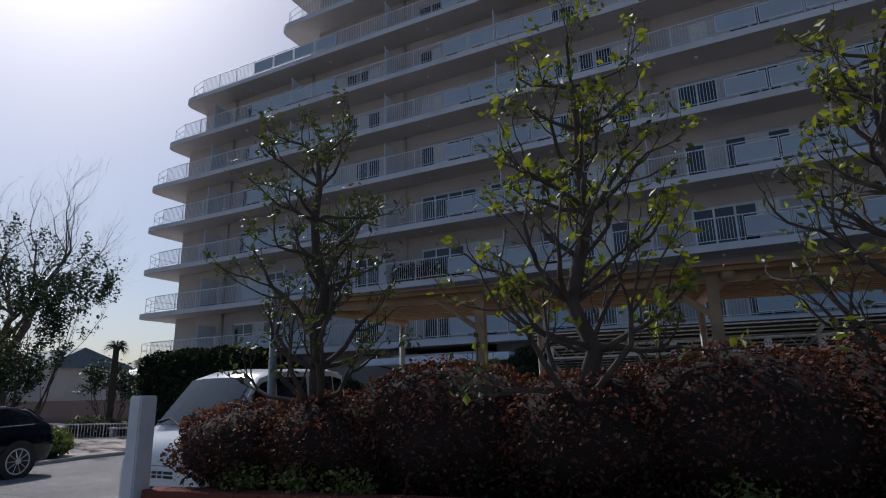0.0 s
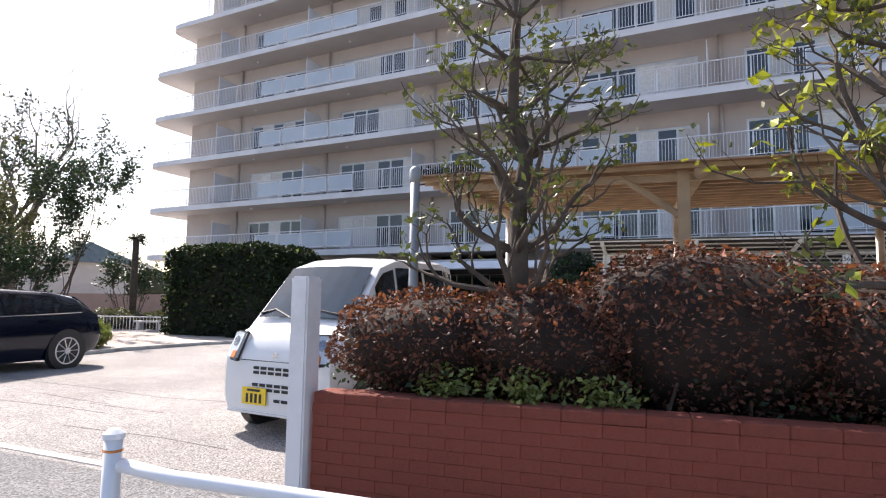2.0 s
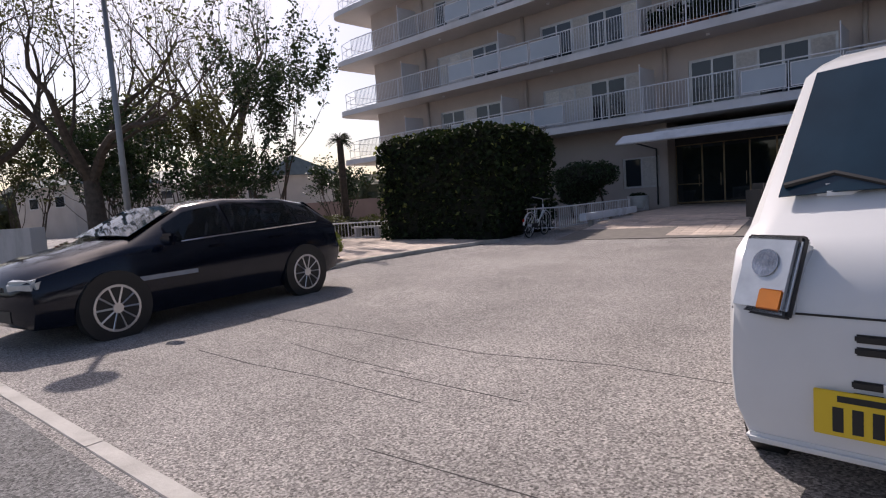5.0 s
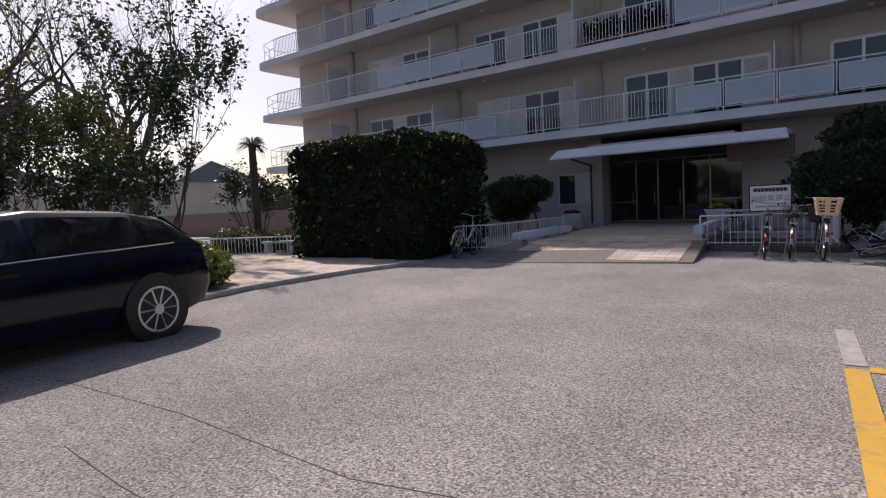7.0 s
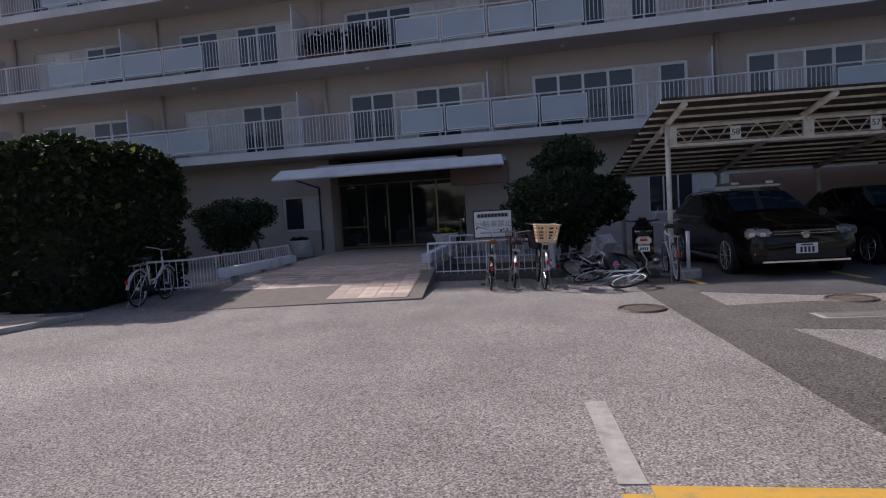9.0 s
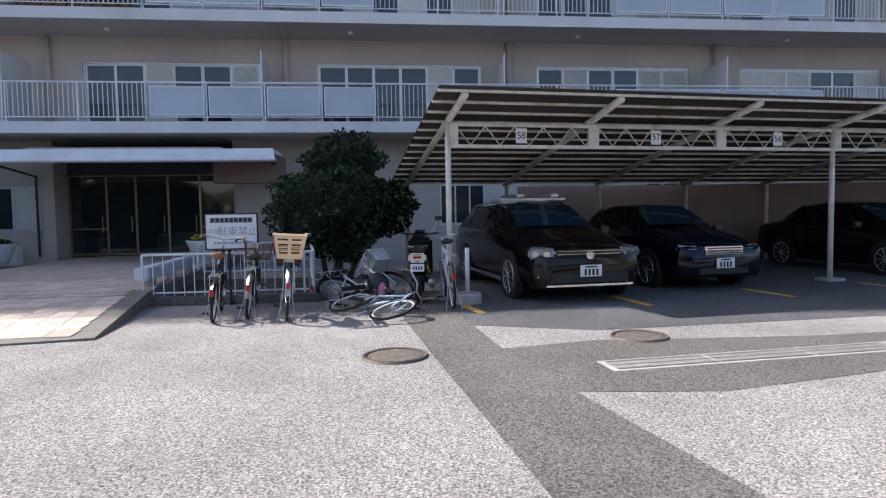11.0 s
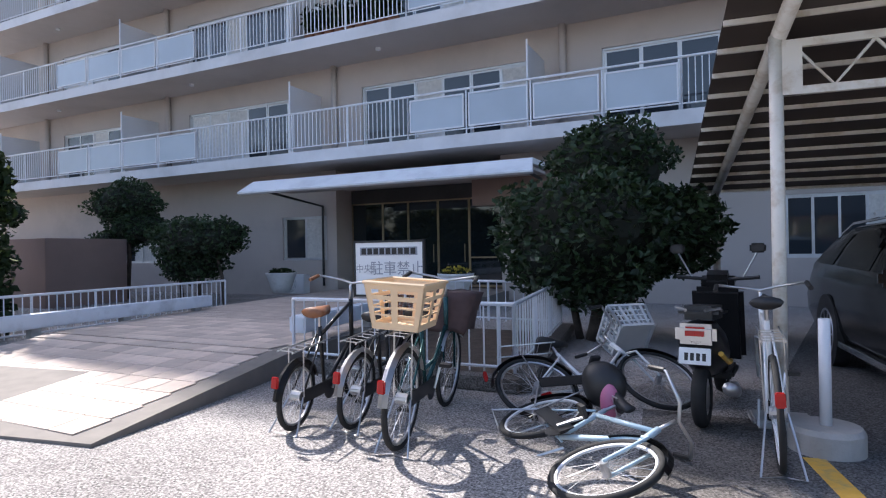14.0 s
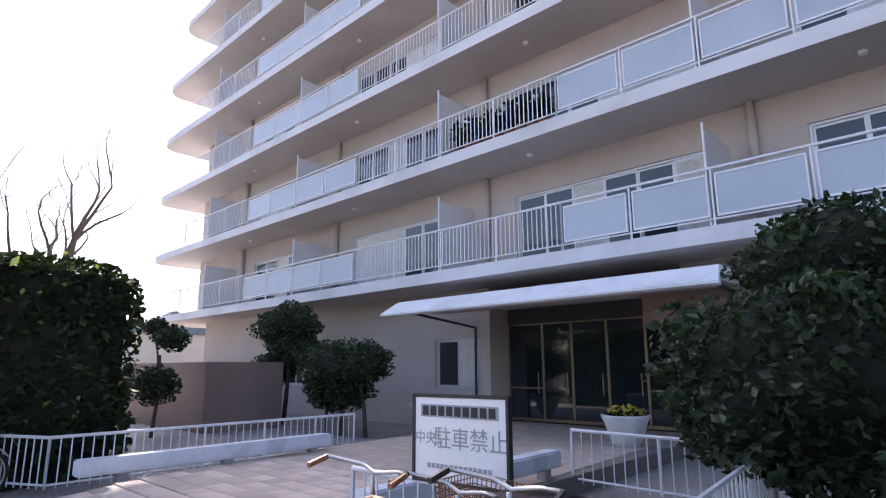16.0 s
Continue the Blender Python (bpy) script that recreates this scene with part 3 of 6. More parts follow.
setting("pavement_patch", flat([(-5.9, 12.75), (-5.66, 11.3), (-4.6, 11.15), (-1.6, 11.75), (4.0, 12.6), (4.0, 13.1), (-2.6, 12.75), (-4.9, 12.95)], 0.0), M["strip"], "grey repaired patch round the drain grate", "pavement")
rot = Matrix.Rotation(TILT7, 4, "Z")


def line(name, p, q, w, material, label):
    p, q = Vector((*p, 0)), Vector((*q, 0))
    d = (q - p).normalized()
    s = Vector((-d.y, d.x, 0)) * w / 2
    return setting(name, flat([(p - s).xy, (q - s).xy, (q + s).xy, (p + s).xy], 0.003, 0.004), material, label, "line")


line("road_line_1", (-7.32, 4.9), (-7.555, 7.6), 0.14, M["yellow_line"], "yellow bay line painted on asphalt")
line("road_line_2", (-7.48, 7.62), (-6.2, 7.7), 0.14, M["yellow_line"], "yellow bay line painted on asphalt")
line("road_line_3", (-7.56, 7.7), (-7.69, 8.92), 0.14, M["grey_line"], "worn white bay line on asphalt")
for i, (u, v) in enumerate(((-5.75, 14.8), (-3.35, 14.95), (-0.95, 15.3), (1.4, 15.6))):
    line("road_line_%d" % (i + 4), (u, v), (u - 0.14, v + 1.0 if i else v + 0.75), 0.12, M["yellow_line"], "yellow bay line in the carport")
line("road_line_8", (-4.85, 9.15), (-3.3, 8.95), 0.13, M["yellow_line"], "yellow bay line painted on asphalt")
# long cracks in the asphalt
for i, pts in enumerate((((-12.8, 4.55), (-11.0, 4.64), (-9.4, 4.6), (-8.4, 4.78), (-7.5, 4.8)), ((-11.7, 3.41), (-10.8, 3.46), (-10.0, 3.54), (-9.0, 3.55)), ((-11.1, 3.98), (-10.3, 3.94), (-9.5, 3.95)), ((-9.8, 3.83), (-8.5, 3.89)), ((-8.8, 2.97), (-7.5, 3.09), (-6.6, 3.1)), ((-7.75, 2.39), (-6.4, 2.45)))):
    bm = bmesh.new()
    tube(bm, [(a + 0.03 * math.sin(7 * a), b + 0.02 * math.cos(9 * a), -0.001) for a, b in pts], 0.0045, 5)
    setting("ground_crack_%d" % (i + 1), bm, M["tar"], "dark crack in the asphalt", "crack")


def manhole(at, r):
    t = thing("manhole_cover", "round ribbed cast iron manhole cover set in asphalt", "manhole cover", at=pose(*at, 0.002, 0, 0, 20))
    bm = bmesh.new()
    ring(bm, (0, 0, 0), (0, 0, 1), r, 0.022, 40, 5)
    part("frame", bm, M["iron"], t)
    bm = bmesh.new()
    disc(bm, (0, 0, 0), (0, 0, 1), r - 0.03, 0.012, 40)
    lid = part("lid", bm, M["iron"], t)
    k = -r + 0.055
    while k < r - 0.05:
        h = math.sqrt(max(0, (r - 0.045) ** 2 - (k + 0.008) ** 2))
        part("rib", boxb(-h, h, k, k + 0.016, 0.006, 0.013), M["iron_worn"], lid)
        k += 0.03


manhole((-6.95, 12.62), 0.29)
manhole((-4.4, 13.03), 0.28)

drain = thing("drain_channel", "long galvanised drain grate flush with the asphalt", "drain", at=pose(-5.2, 11.95, 0.002, 0, 0, 5))
part("channel_frame", boxb(0, 3.9, -0.17, 0.17, -0.05, 0.004), M["concrete"], drain)
for i in range(4):
    g = bmesh.new()
    x0 = 0.06 + i * 0.96
    box(g, x0, x0 + 0.93, -0.125, -0.105, 0.004, 0.012)
    box(g, x0, x0 + 0.93, 0.105, 0.125, 0.004, 0.012)
    box(g, x0, x0 + 0.93, -0.006, 0.006, 0.004, 0.011)
    for k in range(30):
        box(g, x0 + 0.031 * k, x0 + 0.031 * k + 0.012, -0.105, 0.105, 0.004, 0.01)
    part("grate", g, M["grate"], drain)

# ---------------------------------------------------------------- apartment building
FACE, WALL, STOREY, Z2 = 23.75, 25.35, 2.97, 3.95
UNIT = 6.75
PART_X = [-23.7 - UNIT, -23.7, -16.85, -10.2, -3.45, 3.3, 10.05, 16.8]
XR = 20.0
building = thing("apartment_building", "tall white and beige apartment building with long balconies", "building", kind="structure")


def left_end(f):
    """Where a storey's balcony slab ends on the far side."""
    return {7: -35.1, 8: -33.6}.get(f, -36.5 if f < 7 else -25.0)


def wall_end(f):
    return (left_end(9) if f == 8 else left_end(f)) + 2.1


def slab_mesh(x0, x1, z, t=0.3, depth=4.2):
    """A balcony slab whose far corner is chamfered and rounded."""
    y0, y1 = FACE, FACE + depth
    out = [(x1, y0), (x1, y1), (x0, y1), (x0, y0 + 1.0)]
    for k in range(5):
        a = math.pi + (math.pi / 2) * k / 4
        out.append((x0 + 0.9 + 0.9 * math.cos(a), y0 + 0.75 + 0.75 * math.sin(a)))
    bm = bmesh.new()
    lo = [bm.verts.new((a, b, z - t)) for a, b in out]
    hi = [bm.verts.new((a, b, z)) for a, b in out]
    f = bm.faces.new(lo)
    f.material_index = 1
    bm.faces.new(list(reversed(hi)))
    n = len(out)
    for i in range(n):
        bm.faces.new((lo[i], hi[i], hi[(i + 1) % n], lo[(i + 1) % n]))
    bmesh.ops.recalc_face_normals(bm, faces=bm.faces[:])
    return bm


def wall_mesh(x0, x1, z0, z1, holes, y=None, t=0.2):
    """A wall with openings that go through it: (x0, x1, z0, z1) each."""
    y = WALL if y is None else y
    xs = sorted({x0, x1, *(h[0] for h in holes), *(h[1] for h in holes)})
    bm = bmesh.new()
    for a, b in zip(xs, xs[1:]):
        mid, cut = (a + b) / 2, None
        for h in holes:
            if h[0] < mid < h[1]:
                cut = h
        if cut is None:
            box(bm, a, b, y, y + t, z0, z1)
        else:
            if cut[2] > z0:
                box(bm, a, b, y, y + t, z0, cut[2])
            if cut[3] < z1:
                box(bm, a, b, y, y + t, cut[3], z1)
    return bm


def window_thing(width, height, panes, rng):
    w = thing("window", "aluminium sliding window with pale curtains", "window", "balcony windows", kind="structure")
    bm = bmesh.new()
    for a, b, c, d in ((0, width, 0, 0.05), (0, width, height - 0.05, height), (0, 0.05, 0, height), (width - 0.05, width, 0, height)):
        box(bm, a, b, 0.0, 0.1, c, d)
    part("window_frame", bm, M["alu"], w)
    pw = (width - 0.1) / panes
    for i in range(panes):
        x0, y0 = 0.05 + i * pw, 0.025 if i % 2 else 0.05
        bm = bmesh.new()
        for a, b, c, d in ((x0, x0 + 0.045, 0.05, height - 0.05), (x0 + pw - 0.045, x0 + pw, 0.05, height - 0.05), (x0 + 0.045, x0 + pw - 0.045, 0.05, 0.11), (x0 + 0.045, x0 + pw - 0.045, height - 0.1, height - 0.05)):
            box(bm, a, b, y0, y0 + 0.03, c, d)
        sash = part("sash", bm, M["alu"], w)
        part("pane", boxb(x0 + 0.045, x0 + pw - 0.045, y0 + 0.012, y0 + 0.018, 0.11, height - 0.1), M["curtain"] if rng.random() < 0.42 else M["winglass"], sash)
    return w


wr = np.random.default_rng(5)
win_kinds = [window_thing(5.0, 1.85, 6, wr) for _ in range(6)] + [window_thing(1.75, 1.85, 2, wr)]
first_use = set()
small_used = []


def put_window(k, x, z):
    m = pose(x, WALL + 0.04, z)
    if k in first_use:
        copy_thing(win_kinds[k], m)
    else:
        win_kinds[k].matrix_basis = m
        first_use.add(k)


def rail_run(parent, x0, x1, z, panel):
    """One length of balcony rail: either vertical bars, or framed frosted panels."""
    bm = bmesh.new()
    y = FACE + 0.09
    tube(bm, [(x0, y, z + 1.05), (x1, y, z + 1.05)], 0.026, 6)
    n = max(1, round((x1 - x0) / (1.53 if panel else 1.75)))
    w = (x1 - x0) / n
    for i in range(n + 1):
        tube(bm, [(x0 + w * i, y, z - 0.02), (x0 + w * i, y, z + 1.05)], 0.02, 6)
    tube(bm, [(x0, y, z + 0.13), (x1, y, z + 0.13)], 0.016, 5)
    part("rail_frame", bm, M["rail"], parent)
    if panel:
        for i in range(n):
            a, b = x0 + w * i + 0.06, x0 + w * (i + 1) - 0.06
            f = bmesh.new()
            for p in ((a, b, z + 0.17, z + 0.205), (a, b, z + 0.915, z + 0.95), (a, a + 0.03, z + 0.205, z + 0.915), (b - 0.03, b, z + 0.205, z + 0.915)):
                box(f, p[0], p[1], y - 0.02, y + 0.02, p[2], p[3])
            fr = part("panel_frame", f, M["rail"], parent)
            part("panel", boxb(a + 0.03, b - 0.03, y - 0.006, y + 0.006, z + 0.205, z + 0.915), M["frost"], fr)
    else:
        bm = bmesh.new()
        k = round((x1 - x0) / 0.125)
        for i in range(1, k):
            box(bm, x0 + (x1 - x0) * i / k - 0.009, x0 + (x1 - x0) * i / k + 0.009, y - 0.009, y + 0.009, z + 0.13, z + 1.04)
        part("balusters", bm, M["rail"], parent)["kind"] = "stuff"


TOP = 11
for f in range(2, TOP + 2):
    z = Z2 + STOREY * (f - 2)
    part("slab", slab_mesh(left_end(min(f, TOP)), XR, z), [M["slab"], M["soffit"]], building)
    if f > TOP:
        continue
    holes = []
    xl = wall_end(f)
    for i, px in enumerate(PART_X[:-1]):
        px2 = PART_X[i + 1]
        if px < xl - 0.5:
            continue
        spans = ((px + 1.35, 5.0, (f * 2 + i * 3 + int(wr.integers(0, 2))) % 6),)
        for a, w, k in spans:
            holes.append((a, a + w, z + 0.12, z + 1.97))
            put_window(k, a, z + 0.12)
    part("wall", wall_mesh(xl, XR, z, z + STOREY - 0.3, holes), M["wall"], building)
    part("side_wall", boxb(xl, xl + 0.2, WALL + 0.2, WALL + 9, z, z + STOREY - 0.3), M["wall"], building)
    # rails and partitions
    cuts = [left_end(f) + 1.9, -27.0, -20.3, -13.2, -7.05, -0.2, 6.4, 13.3, XR]
    for i, (a, b) in enumerate(zip(cuts, cuts[1:])):
        if b - a > 0.5 and a >= left_end(f) + 1.5:
            rail_run(building, a, b, z, i % 2 == 1)
        elif b > left_end(f) + 1.9:
            rail_run(building, left_end(f) + 1.9, b, z, False)
    bm = bmesh.new()
    x0 = left_end(f) + 0.12
    corner = [(left_end(f) + 1.9, FACE + 0.09), (x0 + 0.45, FACE + 0.4), (x0, FACE + 1.1), (x0, FACE + 4.0)]
    for h in (1.05, 0.6, 0.13):
        tube(bm, [(a, b, z + h) for a, b in corner], 0.02, 5)
    for a, b in corner:
        tube(bm, [(a, b, z), (a, b, z + 1.05)], 0.018, 5)
    part("corner_rail", bm, M["rail"], building)
    for px in PART_X:
        if px > xl + 0.3:
            bm = boxb(px - 0.015, px + 0.015, FACE + 0.14, WALL - 0.12, z + 0.08, z + 1.85)
            part("partition", bm, M["partition"], building)
            part("partition_post", tubeb([(px, FACE + 0.12, z), (px, FACE + 0.12, z + 1.95)], 0.022, 6), M["rail"], building)
            part("downpipe", tubeb([(px + 0.45, WALL - 0.09, z), (px + 0.45, WALL - 0.09, z + STOREY - 0.3)], 0.085, 10), M["wall"], building, smooth=True)
            bm = bmesh.new()
            disc(bm, (px + 2.4, FACE + 0.8, z + STOREY - 0.33), (0, 0, 1), 0.07, 0.06, 10)
            part("balcony_lamp", bm, M["sign"], building)
part("rear_wall", boxb(-32, XR, WALL + 9, WALL + 9.3, 0, Z2 + STOREY * 6.0), M["wall"], building)
part("rear_wall", boxb(-22.2, XR, WALL + 9, WALL + 9.3, Z2 + STOREY * 6.0, Z2 + STOREY * 10), M["wall"], building)
# near-black sheets: the darkness of unlit rooms put into the colour
part("interior", boxb(-30.3, XR - 0.1, WALL + 1.6, WALL + 1.8, 0.0, Z2 + STOREY * 6.0), M["dark"], building, "near-black sheet painted as the unlit rooms behind the windows")
part("interior", boxb(-22.1, XR - 0.1, WALL + 1.6, WALL + 1.8, Z2 + STOREY * 6.0, Z2 + STOREY * 10), M["dark"], building, "near-black sheet painted as the unlit rooms behind the windows")
part("end_wall", boxb(XR, XR + 0.3, FACE, WALL + 9, 0, Z2 + STOREY * 10), M["wall"], building)

# ground storey, with the entrance recess
gf_holes = [(-18.45, -16.8, 1.05, 2.35), (-8.4, -6.7, 1.0, 2.3), (-5.2, -2.4, 1.0, 2.3), (1.5, 4.8, 1.0, 2.3), (-26.5, -24.0, 1.0, 2.3)]
part("ground_wall", wall_mesh(-33.3, -16.45, 0, Z2 - 0.3, [h for h in gf_holes if h[1] < -16.4]), M["wall"], building)
part("ground_wall", wall_mesh(-11.4, XR, 0, Z2 - 0.3, [h for h in gf_holes if h[0] > -11.4]), M["wall"], building)
part("side_wall", boxb(-33.3, -33.1, WALL + 0.2, WALL + 9, 0, Z2 - 0.3), M["wall"], building)
for h in gf_holes:
    k = 6 if h[1] - h[0] < 2 else 0
    m = pose(h[0], WALL + 0.04, h[2]) @ Matrix.Diagonal(((h[1] - h[0]) / (1.75 if k == 6 else 5.0), 1, 1.3 / 1.85, 1))
    o = win_kinds[k] if k == 6 and not small_used else copy_thing(win_kinds[k], Matrix.Identity(4))
    small_used.append(k)
    o.matrix_basis = m
for x0 in (-16.65, -11.4):
    part("recess_wall", boxb(x0, x0 + 0.2, WALL + (0.2 if x0 > -12 else 0.2), WALL + 1.2, 0, Z2 - 0.3), M["wall"], building)
part("recess_ceiling", boxb(-16.45, -11.4, FACE + 0.3, WALL + 1.5, 3.1, 3.3), M["soffit"], building)
# near-black sheet stands in for the unlit depth of the lobby
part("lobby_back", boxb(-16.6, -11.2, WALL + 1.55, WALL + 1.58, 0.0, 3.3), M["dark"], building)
part("wall_vent", boxb(-18.15, -17.65, WALL - 0.02, WALL + 0.01, 0.32, 0.5), M["dark"], building, "small dark vent grille")

doors = thing("entrance_doors", "dark glazed entrance doors with bronze mullions", "door", kind="structure")
Y = WALL + 0.75
xs = [-16.42, -15.35, -14.5, -13.55, -12.6, -11.45]
for i in range(5):
    a, b = xs[i], xs[i + 1]
    leaf = bmesh.new()
    for p in ((a, a + 0.03, 0.26, 2.7), (b - 0.03, b, 0.26, 2.7), (a + 0.03, b - 0.03, 0.26, 0.33), (a + 0.03, b - 0.03, 2.66, 2.7)):
        box(leaf, p[0], p[1], Y, Y + 0.05, p[2], p[3])
    if i in (0, 4):
        box(leaf, a + 0.03, b - 0.03, Y, Y + 0.05, 1.05, 1.09)
    d = part("door_leaf", leaf, M["bronze"], doors)
    part("pane", boxb(a + 0.03, b - 0.03, Y + 0.02, Y + 0.03, 0.33, 2.66), M["carglass"], d)
    part("handle", tubeb([(b - 0.12, Y - 0.05, 0.95), (b - 0.12, Y - 0.05, 1.45)], 0.014, 6), M["bronze"], d)
# transom in the same near-black, painting the recess's shade at its top
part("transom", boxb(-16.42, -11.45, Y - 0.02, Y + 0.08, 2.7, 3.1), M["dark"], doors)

canopy = thing("entrance_canopy", "white sheet-metal canopy with a sloping front edge", "canopy", kind="structure")
bm = bmesh.new()
prof = [(22.28, 2.76), (22.28, 2.80), (22.72, 3.1), (FACE + 0.4, 3.12), (FACE + 0.4, 3.02), (22.72, 2.98), (22.36, 2.73)]
a = [bm.verts.new((-17.2 + (0.0 if i < 2 or i == 6 else 0.12), y, z)) for i, (y, z) in enumerate(prof)]
b = [bm.verts.new((-9.64 - (0.0 if i < 2 or i == 6 else 0.12), y, z)) for i, (y, z) in enumerate(prof)]
n = len(prof)
for i in range(n):
    bm.faces.new((a[i], b[i], b[(i + 1) % n], a[(i + 1) % n]))
bm.faces.new(list(reversed(a)))
bm.faces.new(b)
part("sheet", bm, M["canopy"], canopy)
bm = bmesh.new()
for k in range(1, 6):
    xx = -17.2 + 7.56 * k / 6
    box(bm, xx - 0.004, xx + 0.004, 22.27, 22.275, 2.77, 2.8)
part("seam", bm, M["alu"], canopy)
part("underside", boxb(-17.0, -9.85, 22.75, FACE + 0.35, 2.9, 2.97), M["soffit"], canopy)
for px in (-16.9, -9.95):
    part("bracket", tubeb([(px, 22.8, 2.88), (px, WALL - 0.05, 2.62), (px, WALL - 0.05, 0.3)] if px < -12 else [(px, 22.8, 2.88), (px, WALL - 0.05, 2.7)], 0.035, 8), M["blackplastic"], canopy)
part("valance", boxb(-11.6, -9.7, FACE + 0.2, FACE + 0.6, 2.3, 3.0), M["brownwall"], canopy)

# ---------------------------------------------------------------- entrance apron and ramp
FLOOR = 0.22


def apron_z(y):
    return max(0.0, min(FLOOR, (y - 13.7) / 2.7 * FLOOR))


bm = bmesh.new()
LEFT = [(-14.3, 13.3), (-14.7, 16.0), (-15.6, 20), (-16.3, 26.5)]
RIGHT = [(-10.2, 13.95), (-10.55, 16.4), (-10.9, 20), (-11.3, 26.5)]
va, vb, ga, gb = [], [], [], []
for (xa, ya), (xb, yb) in zip(LEFT, RIGHT):
    za, zb = apron_z(ya) + 0.006, apron_z(yb) + 0.006
    va.append(bm.verts.new((xa, ya, za)))
    vb.append(bm.verts.new((xb, yb, zb)))
    ga.append(bm.verts.new((xa, ya, -0.02)))
    gb.append(bm.verts.new((xb, yb, -0.02)))
for i in range(3):
    bm.faces.new((va[i], vb[i], vb[i + 1], va[i + 1]))
    bm.faces.new((gb[i], gb[i + 1], vb[i + 1], vb[i]))
    bm.faces.new((ga[i + 1], ga[i], va[i], va[i + 1]))
bm.faces.new((ga[0], gb[0], vb[0], va[0]))
apron = setting("entrance_apron", bm, M["joint"], "ramped entrance apron paved with brown pavers", "pavement")


def railing(name, points, height, label, base_z=0.0, step=0.115):
    """A low white railing of flat bars along the points."""
    t = thing(name, label, "railing", "low white railings", kind="structure")
    for p, q in zip(points, points[1:]):
        p, q = Vector((*p, base_z)), Vector((*q, base_z))
        bm = bmesh.new()
        for h, r in ((height, 0.022), (0.05, 0.016)):
            tube(bm, [p + Vector((0, 0, h)), q + Vector((0, 0, h))], r, 6)
        part("rail", bm, M["rail"], t)
        n = max(2, round((q - p).length / step))
        for i in range(n + 1):
            a = p.lerp(q, i / n)
            r = 0.02 if i in (0, n) or i % 8 == 0 else 0.009
            part("post" if r > 0.01 else "bar", tubeb([a, a + Vector((0, 0, height))], r, 5), M["rail"], t)
    return t


well = thing("planter_kerb", "low concrete kerb round the railed light well", "kerb", kind="structure")
for p, q in (((-10.75, 16.55), (-8.0, 16.45)), ((-8.0, 16.45), (-8.55, 20.4))):
    d = Vector((*q, 0)) - Vector((*p, 0))
    o = part("edge_stone", boxb(0, d.length, -0.1, 0.1, 0, 0.13, bevel=0.015), M["strip"], well)
    o.matrix_basis = pose(p[0], p[1], 0, 0, 0, math.degrees(math.atan2(d.y, d.x)))
railing("railing", [(-10.7, 16.6), (-8.12, 16.62), (-8.6, 20.2), (-11.0, 20.35)], 0.64, "low white steel railing round the light well", 0.13, 0.15)
railing("railing", [(-16.4, 15.2), (-15.6, 15.6), (-15.9, 20.6)], 0.62, "low white steel railing beside the entrance apron", 0.1, 0.13)
railing("railing", [(-26.6, 12.0), (-20.9, 14.2)], 0.56, "low white steel railing at the edge of the tiled path", 0.02, 0.13)
setting("light_well_floor", flat([(-10.6, 16.7), (-8.2, 16.7), (-8.65, 20.1), (-10.95, 20.2)], 0.01), M["soil"], "dark floor of the light well", "ground")


def barrier(p, q, z, label):
    t = thing("barrier_beam", label, "barrier")
    d = Vector((*q, 0)) - Vector((*p, 0))
    t.matrix_basis = pose(p[0], p[1], 0, 0, 0, math.degrees(math.atan2(d.y, d.x)))
    part("beam", boxb(0, d.length, -0.11, 0.11, z, z + 0.2, bevel=0.02), M["beam"], t)
    for k in (0.12, 0.5, 0.9):
        part("block", boxb(d.length * k, d.length * k + 0.14, -0.06, 0.06, 0.1, z, bevel=0.005), M["concrete"], t)
    return t


barrier((-14.95, 15.75), (-15.25, 19.55), 0.3, "white painted barrier beam on short blocks beside the apron")
barrier((-10.78, 16.75), (-11.05, 20.0), 0.36, "white painted barrier beam inside the railing")

# raised tiled path and its kerb
path_edge = [(-15.3, 6.3), (-15.6, 7.2), (-15.95, 8.6), (-15.95, 11.0), (-15.6, 12.8)]
path = setting("tiled_path", flat([*path_edge, (-20.9, 14.1), (-27, 12.2), (-27, 9.2), (-18.2, 7.2), (-17.6, 6.3)], 0.0, 0.03), M["joint"], "brown paved path behind the kerb", "pavement")
pk = thing("path_kerb", "dark stone kerb along the paved path", "kerb", kind="structure")
for p, q in zip(path_edge, path_edge[1:]):
    d = Vector((*q, 0)) - Vector((*p, 0))
    o = part("kerb_stone", boxb(0, d.length, -0.02, 0.1, 0, 0.085, bevel=0.012), M["kerb"], pk)
    o.matrix_basis = pose(p[0], p[1], 0, 0, 0, math.degrees(math.atan2(d.y, d.x)))

# ---------------------------------------------------------------- carports
def carport(origin, angle, posts, bays, front, rear, zf, zr, post_v, label, numbers, roof_mat, width_pre=0.35, sheet="roof_brown", truss=True):
    """A lean-to carport: truss on front posts, slanting rafters, brown sheets and pale purlins. Its own x runs along the truss."""
    t = thing("carport", label, "carport", kind="structure", at=pose(*origin, 0, 0, 0, angle))
    total = posts[-1] + 0.5

    def roof_z(v):
        return zf + (zr - zf) * (v - front) / (rear - front)

    for k in range(int(round(total / bays[0])) + 1):
        u = bays[0] * k
        if u > total:
            break
        part("rafter", tubeb([(u + 0.03, front, roof_z(front) - 0.05), (u, rear, roof_z(rear) - 0.05)], 0.055, 10), roof_mat, t, smooth=True)
        part("rear_post", tubeb([(u, rear - 0.15, 0), (u, rear - 0.15, roof_z(rear) - 0.08)], 0.045, 8), M["steel_white"], t, smooth=True)
    zt, zb = roof_z(post_v) - 0.12, roof_z(post_v) - 0.47
